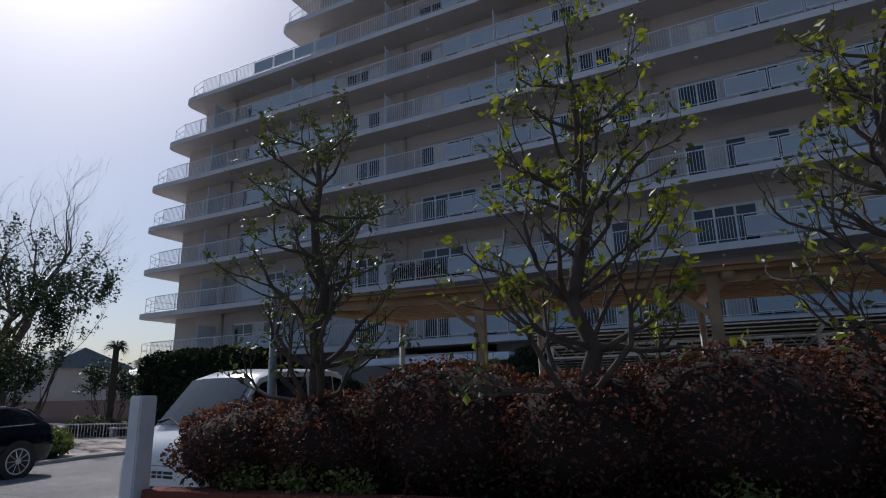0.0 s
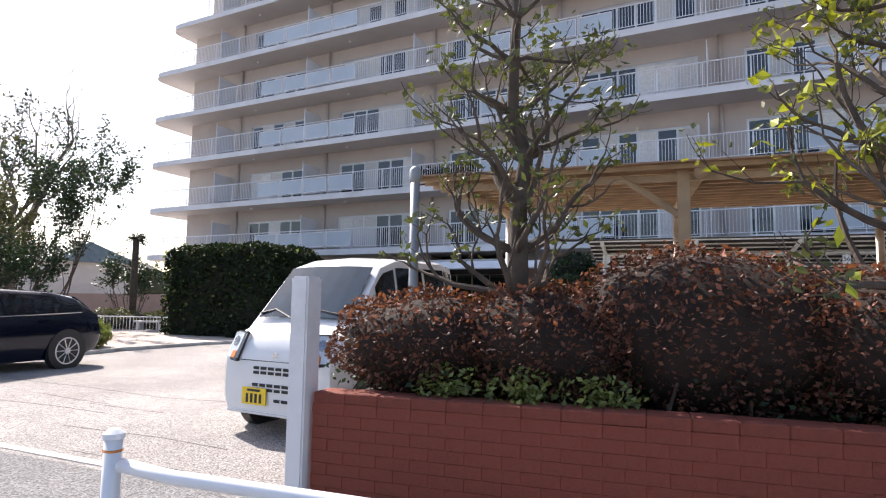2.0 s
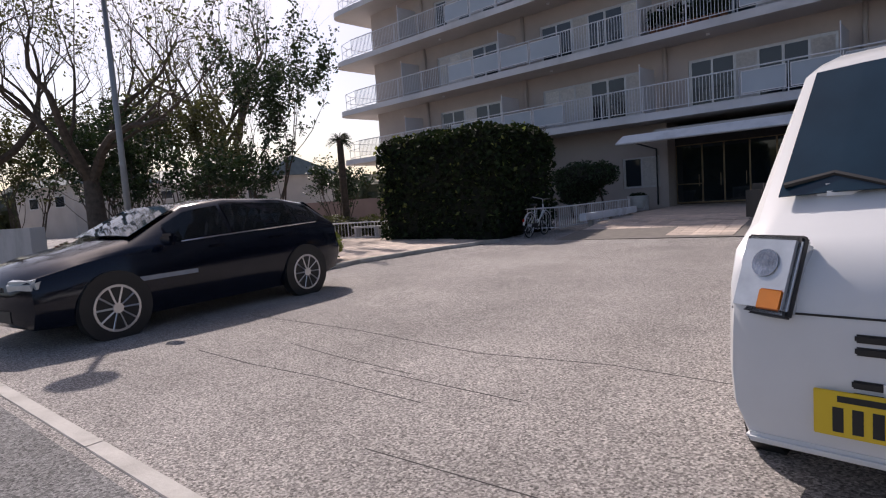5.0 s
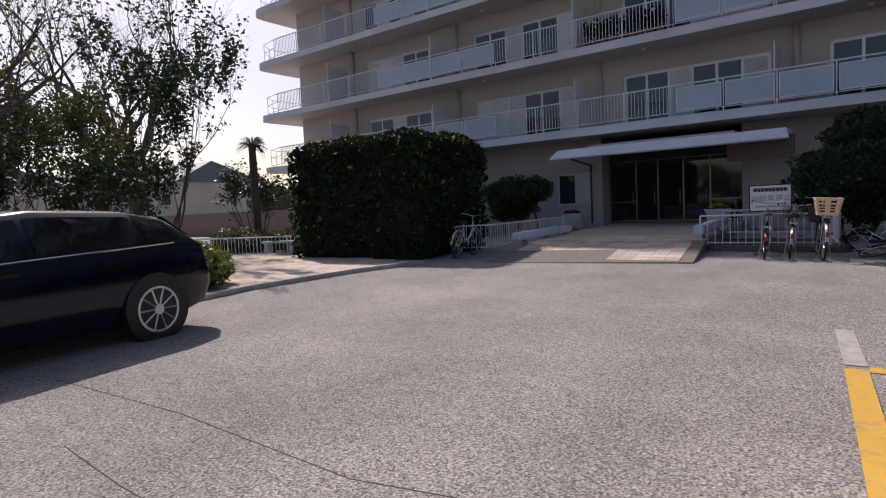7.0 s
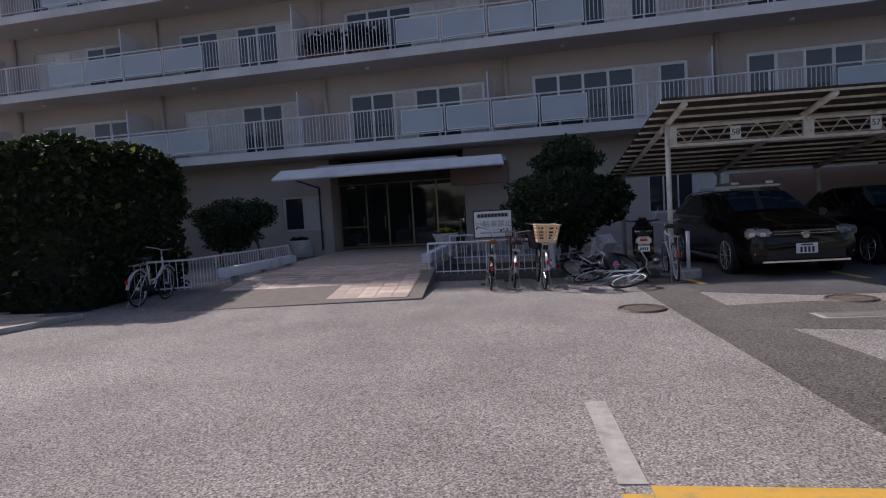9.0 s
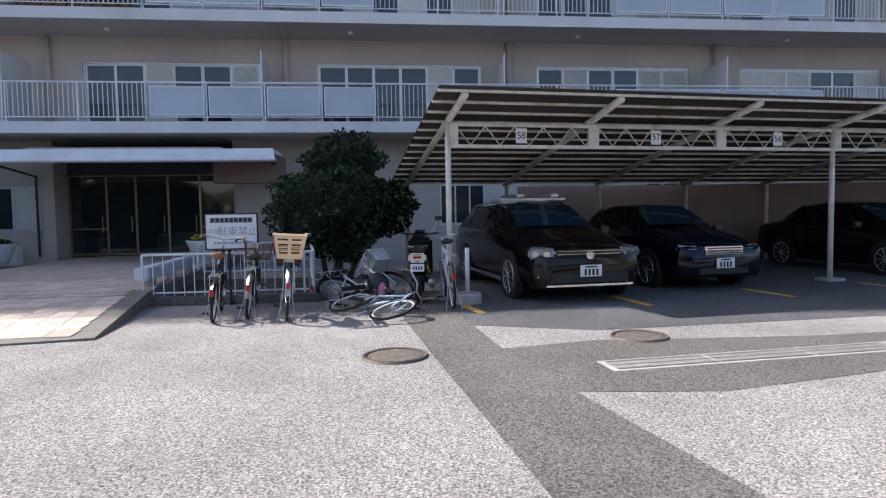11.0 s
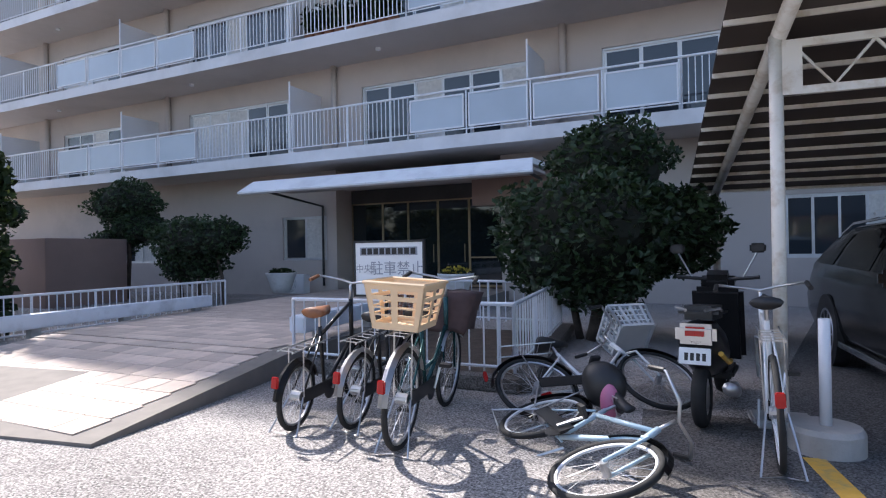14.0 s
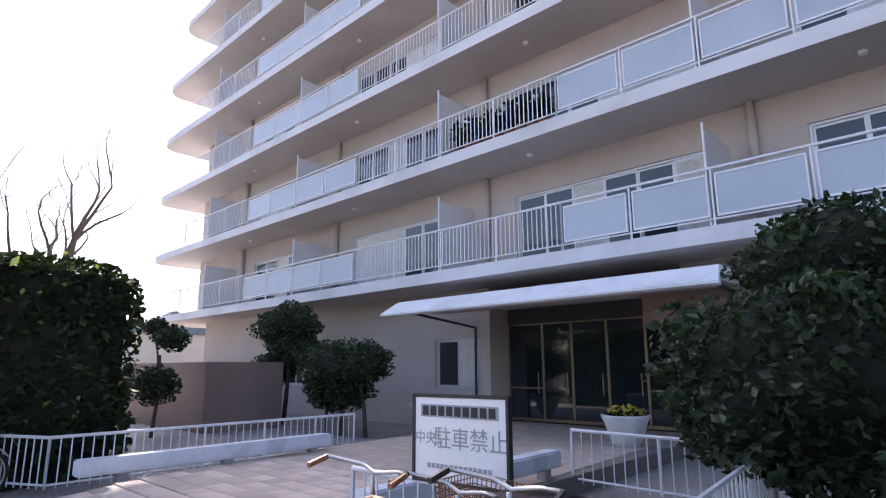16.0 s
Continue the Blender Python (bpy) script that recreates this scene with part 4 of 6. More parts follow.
    for u in posts:
        if truss:
            part("post", tubeb([(u, post_v, 0), (u, post_v, zt + 0.06)], 0.046, 12), M["steel_white"], t, smooth=True)
        else:
            part("post", boxb(u - 0.05, u + 0.05, post_v - 0.05, post_v + 0.05, 0, zt + 0.1, bevel=0.006), roof_mat, t)
            part("brace", tubeb([(u - 0.5, post_v, zt + 0.07), (u, post_v, zt - 0.3)], 0.03, 6), roof_mat, t)
        part("footing", boxb(u - 0.2, u + 0.2, post_v - 0.16, post_v + 0.16, 0, 0.06, bevel=0.015), M["concrete"], t)
    bm = bmesh.new()
    if not truss:
        zt, zb = zt + 0.05, zt + 0.06
    box(bm, 0, posts[-1], post_v - 0.02, post_v + 0.02, zt - 0.035, zt + 0.02)
    if truss:
        box(bm, 0, posts[-1], post_v - 0.02, post_v + 0.02, zb - 0.02, zb + 0.035)
    part("truss_chord", bm, roof_mat, t)
    u = 0.12
    while truss and u + 0.5 < posts[-1]:
        bm = bmesh.new()
        tube(bm, [(u, post_v, zt - 0.03), (u + 0.24, post_v, zb + 0.03), (u + 0.48, post_v, zt - 0.03)], 0.013, 5)
        part("truss_web", bm, roof_mat, t)
        u += 0.48
    k = 0
    while truss and bays[0] * k <= posts[-1]:
        part("truss_plate", boxb(bays[0] * k - 0.02, bays[0] * k + 0.16, post_v - 0.03, post_v + 0.03, zb - 0.02, zt), roof_mat, t)
        k += 1
    # roof sheets between rafters, with ridges across
    k = 0
    while bays[0] * k < total - 0.2:
        bm = bmesh.new()
        x0, x1 = bays[0] * k - (width_pre if k == 0 else 0.0), bays[0] * (k + 1)
        n = 14
        for i in range(n):
            va_, vb_ = front - 0.1 + (rear - front + 0.2) * i / n, front - 0.1 + (rear - front + 0.2) * (i + 1) / n
            p = [(x0, va_, roof_z(va_) + 0.02), (x1 - 0.01, va_, roof_z(va_) + 0.02), (x1 - 0.01, vb_, roof_z(vb_) + 0.02), (x0, vb_, roof_z(vb_) + 0.02)]
            vs = [bm.verts.new(q) for q in p] + [bm.verts.new((q[0], q[1], q[2] + 0.012)) for q in p]
            bm.faces.new(list(reversed(vs[:4])))
            bm.faces.new(vs[4:])
            for e in range(4):
                bm.faces.new((vs[e], vs[(e + 1) % 4], vs[4 + (e + 1) % 4], vs[4 + e]))
        part("roof_sheet", bm, M[sheet], t)
        k += 1
    n = 13
    for i in range(n + 1):
        v = front + (rear - front) * i / n
        part("purlin", boxb(-width_pre, total, v - 0.015, v + 0.015, roof_z(v) - 0.02, roof_z(v) + 0.018), roof_mat, t)
    for i, txt in enumerate(numbers):
        c = bays[0] * (i + 0.5)
        plate = part("number_plate", boxb(c - 0.09, c + 0.09, post_v - 0.04, post_v - 0.03, zb + 0.06, zb + 0.29), M["sign"], t, "white bay number plate")
        words("digits", txt, 0.15, M["ink"], plate, pose(c, post_v - 0.042, zb + 0.175, 90, 0, 0))
    return t


carport((-6.0, 16.24), 6.0, [0.0, 7.05, 14.1], [2.35], -0.98, 4.4, 3.0, 2.05, 0.0, "white steel carport with a brown sheet roof", ["58", "57", "56"], M["steel_white"])
# street carport: sheet colour carries the bounced light on its underside
carport((-5.08, 4.1), 8.0, [2.1, 4.3, 6.5, 8.7, 10.9], [2.2], -0.05, 3.05, 2.45, 2.6, 0.08, "timber-coloured carport roof behind the street hedge, tinted as lit from below", [], M["purlin"], 0.25, "roof_tan_lit", False)
carport_wall = setting("carport_wall", boxb(-3.6, 12, 21.6, 21.8, 0, 2.0, None, 0.01), M["brownwall"], "brown wall behind the carport", "wall")

# ---------------------------------------------------------------- street wall, gatepost and guard rail
WALL_ANGLE = math.degrees(math.atan(0.14))
planter = thing("brick_planter", "long red brick planter wall below a hedge", "wall", kind="structure", at=pose(-5.06, 2.28, 0, 0, 0, WALL_ANGLE))
part("backing", boxb(0.0, 9.5, 0.005, 0.2, 0, 0.658), M["mortar"], planter)
gatepost = thing("gatepost", "white rendered square gatepost at the lot's mouth", "gatepost", kind="structure", at=pose(-5.14, 2.33, 0, 0, 0, WALL_ANGLE))
part("shaft", boxb(-0.09, 0.035, -0.12, 0.06, 0, 1.46, bevel=0.012), M["post"], gatepost)
guard = thing("guard_rail", "white tubular steel guard rail along the pavement", "guard rail", kind="structure")
gy = lambda x: 0.8 + 0.12 * (x + 4.45)
for x in (-4.8, -1.68, 1.1):
    po = part("guard_post", tubeb([(x, gy(x), 0), (x, gy(x), 0.77)], 0.034, 14), M["rail"], guard, smooth=True)
    part("cap", lathe([(0.04, 0.765), (0.04, 0.785), (0.02, 0.8)], 14), M["rail"], po).matrix_basis = pose(x, gy(x), 0)
    bm = bmesh.new()
    ring(bm, (x, gy(x), 0.72), (0, 0, 1), 0.033, 0.006, 14, 4)
    part("band", bm, M["amber"], po)
for a, b in ((-4.8, -1.68), (-1.68, 1.1)):
    part("guard_tube", tubeb([(a + 0.05, gy(a), 0.67), (a + 0.3, gy(a + 0.3), 0.65), (b - 0.3, gy(b - 0.3), 0.65), (b - 0.05, gy(b), 0.67)], 0.027, 10), M["rail"], guard, smooth=True)

# walls and houses beyond
gw = setting("garden_wall", boxb(-40, -17.0, 3.3, 3.5, 0, 1.2, Matrix.Rotation(radians(0), 4, "Z"), 0.01), M["greywall"], "low grey concrete garden wall", "wall")
setting("brown_wall", boxb(-27.5, -21.5, 20.2, 22.4, 0, 1.75, None, 0.01), M["brownwall"], "brown rendered enclosure wall beside the building", "wall")
setting("far_wall", boxb(-60, -27, 24.0, 24.2, 0, 1.5, None, 0.01), M["brownwall"], "long brown wall behind the trees", "wall")
for i, (hx, hy, hw, hd, hh) in enumerate(((-60, 33, 9, 8, 4.4), (-74, 20, 10, 9, 4.8), (-70, 2, 9, 8, 4.6), (-85, 36, 12, 9, 5.5))):
    h = thing("house", "distant low house with a dull green roof", "house", "far houses", at=pose(hx, hy, 0, 0, 0, 15 * i))
    part("wall", boxb(-hw / 2, hw / 2, -hd / 2, hd / 2, 0, hh), M["house"], h)
    bm = bmesh.new()
    v = [bm.verts.new(p) for p in ((-hw / 2 - 0.5, -hd / 2 - 0.5, hh), (hw / 2 + 0.5, -hd / 2 - 0.5, hh), (hw / 2 + 0.5, hd / 2 + 0.5, hh), (-hw / 2 - 0.5, hd / 2 + 0.5, hh), (-hw / 2 + 1, 0, hh + 2), (hw / 2 - 1, 0, hh + 2))]
    for q in ((0, 1, 5, 4), (1, 2, 5), (2, 3, 4, 5), (3, 0, 4), (3, 2, 1, 0)):
        bm.faces.new([v[k] for k in q])
    part("roof", bm, M["houseroof"], h)
    for sx in (-0.25, 0.2):
        w = part("window", boxb(hw * sx, hw * sx + 1.6, -hd / 2 - 0.05, -hd / 2 + 0.02, hh - 2.0, hh - 0.9), M["alu"], h)
        part("pane", boxb(hw * sx + 0.08, hw * sx + 1.52, -hd / 2 - 0.06, -hd / 2 - 0.052, hh - 1.92, hh - 0.98), M["winglass"], w)
# ---------------------------------------------------------------- plants
def box_hedge(name, label, at, dims, n, size, leaf, core, seed, extra=None):
    """A clipped hedge: near-black core painted as the shade inside, and a skin of leaves."""
    rng = np.random.default_rng(seed)
    t = thing(name, label, "hedge", at=at)
    x, y, z = dims
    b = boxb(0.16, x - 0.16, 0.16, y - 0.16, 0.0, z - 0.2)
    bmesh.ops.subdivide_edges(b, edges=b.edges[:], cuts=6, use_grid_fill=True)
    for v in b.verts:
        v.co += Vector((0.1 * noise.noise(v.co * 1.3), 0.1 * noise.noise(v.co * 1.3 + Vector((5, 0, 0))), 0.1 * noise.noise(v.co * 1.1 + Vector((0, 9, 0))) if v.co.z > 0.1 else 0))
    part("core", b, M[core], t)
    pts = rbox_surface(rng, n, 0, x, 0, y, 0.05, z)
    leaves("foliage", pts, size, M[leaf], t, rng)
    if extra:
        pts = rbox_surface(rng, int(n * 0.035), -0.02, x + 0.02, -0.02, y + 0.02, 0.3, z + 0.04, bulge=0.16)
        leaves("new_and_lit_growth", pts, size, M[extra], t, rng)
    return t


def round_shrub(name, label, at, blobs, n, size, leaf, seed, trunks=(), category="shrub"):
    rng = np.random.default_rng(seed)
    t = thing(name, label, category, at=at)
    # near-black blobs fill in for the shade deep in the shrub
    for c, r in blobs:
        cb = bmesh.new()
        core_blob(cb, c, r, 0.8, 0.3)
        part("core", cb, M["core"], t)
    tot = sum(r[0] * r[2] for c, r in blobs)
    pts = np.concatenate([blob_points(rng, int(1.8 * n * r[0] * r[2] / tot), c, r, 0.34, 0.34) for c, r in blobs])
    pts = pts[pts[:, 2] > 0.03]
    leaves("foliage", pts, size, M[leaf], t, rng)
    for p, q, r in trunks:
        mid = Vector(p).lerp(Vector(q), 0.5) + Vector((0.06, 0.03, 0))
        part("trunk", tubeb([p, mid, q], [r, r * 0.85, r * 0.6], 8), M["bark"], t, smooth=True)
    return t


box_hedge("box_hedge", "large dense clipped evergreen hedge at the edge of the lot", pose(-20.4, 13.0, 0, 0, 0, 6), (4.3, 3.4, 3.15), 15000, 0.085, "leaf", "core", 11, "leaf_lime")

# azalea hedge above the brick wall: several rounded mounds
rng = np.random.default_rng(21)
azalea = thing("azalea_hedge", "bronze-red clipped azalea hedge on the brick planter", "hedge", at=pose(-5.06, 2.28, 0, 0, 0, WALL_ANGLE))
mounds = [((0.55, 0.75, 1.2), (0.75, 0.7, 0.46)), ((1.35, 0.85, 1.22), (0.75, 0.75, 0.5)), ((2.35, 0.95, 1.35), (0.95, 0.8, 0.68)), ((3.45, 0.9, 1.3), (0.85, 0.8, 0.6)), ((4.5, 0.95, 1.35), (1.0, 0.85, 0.7)), ((5.8, 0.95, 1.4), (1.1, 0.85, 0.75)), ((7.2, 0.95, 1.42), (1.1, 0.85, 0.78)), ((8.5, 0.95, 1.4), (1.0, 0.8, 0.75))]
mounds = [((c[0], c[1] * 0.9, c[2] * 0.84), (r[0], r[1] * 0.9, r[2] * 0.84)) for c, r in mounds]
# solid near-black core in each mound paints the shade behind its leaves
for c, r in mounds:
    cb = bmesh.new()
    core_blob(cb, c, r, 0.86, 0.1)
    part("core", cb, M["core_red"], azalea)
pts = np.concatenate([blob_points(rng, int(9000 * r[0]), c, r, 0.2, 0.16) for c, r in mounds])
leaves("foliage", pts, 0.021, M["leaf_red"], azalea, rng)
# lower leaves in dark green: shade below the mounds put into the colour
low = np.concatenate([blob_points(rng, int(700 * r[0]), (c[0], c[1], 0.84), (r[0], 0.58, 0.27), 0.3, 0.2) for c, r in mounds])
leaves("shaded_foliage", low[low[:, 2] > 0.69], 0.032, M["leaf_dark"], azalea, rng)
# top leaves in the lighter red: sunlight on the crowns painted in
top = np.concatenate([blob_points(rng, int(1500 * r[0]), (c[0], c[1], c[2] + 0.03), r, 0.06, 0.14) for c, r in mounds])
leaves("new_and_lit_growth", top[top[:, 2] > 1.18], 0.024, M["leaf_red_lit"], azalea, rng)
bm = bmesh.new()
for i in range(46):
    x0 = 0.1 + 9.1 * rng.random()
    p = Vector((x0, 0.35 + 0.5 * rng.random(), 0.65))
    tube(bm, [p, p + Vector((rng.normal() * 0.1, rng.normal() * 0.06, 0.3)), p + Vector((rng.normal() * 0.2, rng.normal() * 0.1, 0.6))], [0.012, 0.01, 0.005], 5)
part("stemwork", bm, M["bark"], azalea)["kind"] = "stuff"
soil = setting("planter_soil", boxb(0.05, 9.45, 0.2, 1.7, 0, 0.655, pose(-5.06, 2.28, 0, 0, 0, WALL_ANGLE)), M["soil"], "dark soil of the brick planter", "soil")
for i, (px, n) in enumerate(((0.85, 300), (1.3, 340), (1.75, 260), (4.4, 160), (5.6, 180))):
    t = thing("ground_shrub", "small light-green shrub under the hedge", "shrub", "planter shrubs", at=pose(-5.06, 2.28, 0, 0, 0, WALL_ANGLE) @ pose(px, 0.17, 0.65))
    leaves("foliage", blob_points(rng, n, (0, 0, 0.12), (0.25, 0.11, 0.15), 0.8, 0.2), 0.026, M["leaf_lime"], t, rng)


def garden_tree(label, at, height, seed, reach, yellow, lean=(0, 0), dense=0.36):
    """A pruned garden tree: straight trunk, tiers of upswept limbs, clusters of leaves at the ends."""
    rng = np.random.default_rng(seed)
    t = thing("garden_tree", label, "tree", "trees in the planter", at=at)
    bm = bmesh.new()
    n = 9
    trunk = [Vector((lean[0] * k / n + 0.04 * rng.normal(), lean[1] * k / n + 0.04 * rng.normal(), height * k / n)) for k in range(n + 1)]
    trunk[0] = Vector((0, 0, 0))
    tube(bm, trunk, [0.075 * (1 - 0.8 * k / n) + 0.01 for k in range(n + 1)], 9)
    part("trunk", bm, M["bark"], t, smooth=True)
    bm, tips = bmesh.new(), []
    for k in range(2, n + 1):
        count = 5 if k < n - 1 else 4
        for j in range(count):
            a = 2.4 * (k * 3 + j) + rng.random() * 0.8
            ln = reach * (1.0 - 0.62 * max(0, (k - 3)) / n) * (0.7 + 0.5 * rng.random())
            grow(bm, rng, trunk[k], (math.cos(a), math.sin(a), 0.35), ln * 0.62, 0.034 * (1 - 0.06 * k), 2, tips, 3, 0.75, 0.16, 0.2, 0.6, 6)
    part("branchwork", bm, M["bark"], t)["kind"] = "stuff"
    tips = np.array([tuple(p) for p in tips])
    pick = tips[rng.random(len(tips)) < dense]
    pts = np.repeat(pick, 3, 0) + rng.normal(size=(len(pick) * 3, 3)) * 0.04
    leaves("foliage", pts, 0.032, M["leaf_mag"], t, rng, long=2.0)
    if yellow:
        far = tips[rng.random(len(tips)) < yellow]
        pts = np.repeat(far, 3, 0) + rng.normal(size=(len(far) * 3, 3)) * 0.04
        leaves("yellow_foliage", pts, 0.048, M["leaf_yel"], t, rng, long=1.8)
    return t


garden_tree("slender pruned garden tree with sparse glossy leaves", pose(-4.0, 3.06, 0.65), 3.0, 31, 0.95, 0.0, dense=0.5)
garden_tree("pruned garden tree with yellowing leaf clusters", pose(-1.72, 3.3, 0.65), 3.15, 32, 1.15, 0.22, (0.15, 0))
garden_tree("pruned garden tree with yellowing leaf clusters", pose(0.35, 3.6, 0.65), 3.0, 34, 1.15, 0.08, (0.1, 0.1))

# shrubs by the entrance
round_shrub("round_shrub", "dense dark evergreen shrub clipped in rounded tiers by the carport", pose(-8.0, 19.6, 0.15), [((0, 0, 1.25), (1.35, 1.1, 0.95)), ((0.15, 0.5, 2.35), (0.85, 0.75, 0.62)), ((0.95, 0.3, 1.35), (0.75, 0.7, 0.6))], 7500, 0.062, "leaf_dark", 41, [((0, 0, -0.15), (0.05, 0, 0.9), 0.1), ((0.25, 0.1, -0.15), (0.6, 0.1, 0.9), 0.06), ((-0.2, 0.1, -0.15), (-0.5, 0, 0.9), 0.06)])
round_shrub("round_shrub", "dark clipped shrub on bare stems before the ground floor", pose(-18.7, 22.3, 0.1), [((0, 0, 1.55), (1.1, 0.9, 0.62)), ((-0.7, 0.2, 1.5), (0.8, 0.7, 0.5)), ((0.75, 0.1, 1.6), (0.7, 0.7, 0.5)), ((-0.2, 0.1, 0.95), (1.0, 0.7, 0.5))], 5200, 0.06, "leaf_dark", 42, [((-0.5, 0, -0.1), (-0.8, 0, 1.3), 0.05), ((0.1, 0, -0.1), (0.0, 0, 1.3), 0.06), ((0.9, 0.1, -0.1), (0.55, 0.1, 1.35), 0.05)])
round_shrub("round_shrub", "dark tiered shrub beside the brown wall", pose(-22.2, 22.9, 0.1), [((0, 0, 2.7), (1.1, 0.9, 0.7)), ((0.4, 0.1, 2.0), (0.9, 0.7, 0.5)), ((-0.6, 0.0, 1.5), (0.7, 0.6, 0.5))], 4600, 0.06, "leaf_dark", 43, [((0, 0, -0.1), (0.05, 0, 2.4), 0.07)])
round_shrub("round_shrub", "thin pruned shrub with sparse leaves beside the hedge", pose(-21.5, 19.0, 0.0), [((0, 0, 1.2), (0.55, 0.55, 0.45)), ((0.2, 0.2, 2.3), (0.45, 0.4, 0.3)), ((-0.35, 0, 2.6), (0.3, 0.3, 0.22))], 1500, 0.056, "leaf_dark", 44, [((0, 0, 0), (0.1, 0, 1.9), 0.05), ((0.05, 0, 1.2), (-0.35, 0, 2.5), 0.03)])
round_shrub("round_shrub", "low light-green shrub by the tiled path", pose(-16.7, 8.0, 0.0), [((0, 0, 0.42), (0.55, 0.5, 0.42)), ((-0.5, 0.5, 0.38), (0.5, 0.5, 0.36))], 1500, 0.06, "leaf_lime", 45)
round_shrub("round_shrub", "low grey-green clipped shrub behind the railing", pose(-25.2, 14.6, 0.0), [((0, 0, 0.4), (1.7, 0.6, 0.42)), ((2.1, 0.3, 0.36), (1.2, 0.5, 0.36))], 2600, 0.06, "leaf_grey", 46)
rng = np.random.default_rng(47)
for i in range(9):
    round_shrub("round_shrub", "low dark shrub along the garden wall", pose(-16.6 - 1.1 * i + 0.3 * rng.random(), 4.25 + 0.5 * rng.random() + 0.15 * i, 0.0), [((0, 0, 0.33), (0.65, 0.5, 0.34))], 520, 0.06, "leaf_red" if i % 3 == 1 else "leaf_grey", 50 + i)


def broad_tree(label, at, height, seed, trunk_r, leaf, leaf_n, size, depth=4, split=3, spread=0.55, first=0.3, tilt=(0, 0), category="tree"):
    """A tall tree with a forked crown of limbs, twigs and small leaves."""
    rng = np.random.default_rng(seed)
    t = thing("tree", label, category, "trees beyond the lot", at=at)
    bm, tips = bmesh.new(), []
    h0 = height * first
    tube(bm, [(0, 0, 0), (tilt[0] * 0.5, tilt[1] * 0.5, h0 * 0.5), (tilt[0], tilt[1], h0)], [trunk_r * 1.25, trunk_r, trunk_r * 0.85], 9, cap=False)
    part("trunk", bm, M["bark"], t, smooth=True)
    bm = bmesh.new()
    for j in range(4):
        a = j * 1.57 + rng.random()
        grow(bm, rng, (tilt[0], tilt[1], h0), (math.cos(a) * 0.75, math.sin(a) * 0.75, 0.9), height * 0.3, trunk_r * 0.62, depth, tips, split, spread, 0.1, 0.16, 0.72, 6)
    part("branchwork", bm, M["bark"], t)["kind"] = "stuff"
    tips = np.array([tuple(p) for p in tips])
    if leaf_n:
        pts = tips[rng.integers(0, len(tips), leaf_n)] + rng.normal(size=(leaf_n, 3)) * height * 0.022
        leaves("foliage", pts, size, M[leaf], t, rng)
    return t


broad_tree("large bare winter tree with dark forked limbs", pose(-22.8, 5.9, 0), 8.0, 61, 0.24, "leaf_grey", 2200, 0.06, 4, 3, 0.6, 0.28, (-0.9, 0.2))
broad_tree("large bare winter tree with dark forked limbs", pose(-27.0, 4.2, 0), 8.5, 62, 0.22, "leaf_grey", 2200, 0.06, 4, 3, 0.6, 0.3)
broad_tree("tall bare tree with upright limbs", pose(-30.5, 12.5, 0), 10.5, 63, 0.2, "leaf_grey", 0, 0.1, 4, 3, 0.38, 0.3)
broad_tree("tall bare tree with upright limbs", pose(-52.0, 14.0, 0), 14.0, 64, 0.3, "leaf_grey", 0, 0.1, 4, 3, 0.42, 0.32)
broad_tree("tall bare tree with upright limbs", pose(-46.0, 21.0, 0), 16.0, 66, 0.45, "leaf_grey", 0, 0.1, 5, 3, 0.5, 0.3)
for i, (bx, by, bh, nn) in enumerate(((-24.6, 11.6, 7.6, 7500), (-26.6, 9.8, 5.4, 6500), (-28.6, 8.0, 5.0, 6000), (-24.6, 7.4, 4.2, 5200), (-31.2, 6.0, 5.2, 6000), (-22.6, 9.3, 3.2, 3000), (-33.5, 10.0, 6.4, 5200), (-35.5, 4.0, 5.6, 5200), (-30.5, 13.5, 4.2, 4200), (-28.5, 17.5, 3.2, 3000))):
    rng = np.random.default_rng(70 + i)
    t = thing("tall_shrub", "tall evergreen shrub with twiggy stems and small dark leaves", "shrub", "shrubs beyond the path", at=pose(bx, by, 0))
    bm, tips = bmesh.new(), []
    for j in range(7):
        a = j * 0.9 + rng.random()
        grow(bm, rng, (0.25 * math.cos(a), 0.25 * math.sin(a), 0), (math.cos(a) * 0.3, math.sin(a) * 0.3, 1), bh * 0.42, 0.035, 3, tips, 3, 0.42, 0.12, 0.14, 0.66, 6)
    part("branchwork", bm, M["bark"], t)["kind"] = "stuff"
    tips = np.array([tuple(p) for p in tips])
    pts = tips[rng.integers(0, len(tips), nn)] + rng.normal(size=(nn, 3)) * 0.1
    leaves("foliage", pts, 0.074, M["leaf_grey"] if i % 3 == 1 else M["leaf_dark"], t, rng)

# far line of trees that closes the view
bk = thing("far_woods", "dark line of distant trees beyond the houses", "trees", kind="stuff")
rng = np.random.default_rng(99)
cb = bmesh.new()
pts = []
for i in range(60):
    a = radians(40 + 5.0 * i) if i < 30 else radians(-170 + 5.2 * (i - 30))
    c = (95 * math.cos(a) - 10, 95 * math.sin(a) + 5, 2.0)
    r = (6 + 3 * rng.random(), 6, 3.5 + 2.5 * rng.random())
    core_blob(cb, c, r, 0.9, 0.3)
    pts.append(blob_points(rng, 260, c, r, 0.2, 0.3))
part("core", cb, M["leaf_grey"], bk)
leaves("foliage", np.concatenate(pts), 0.5, M["leaf_grey"], bk, rng)

# trimmed palm by the path
palm = thing("palm", "dark trimmed palm trunk with a small tuft on top", "palm", at=pose(-24.9, 15.1, 0) @ Matrix.Diagonal((0.9, 0.9, 0.88, 1)))
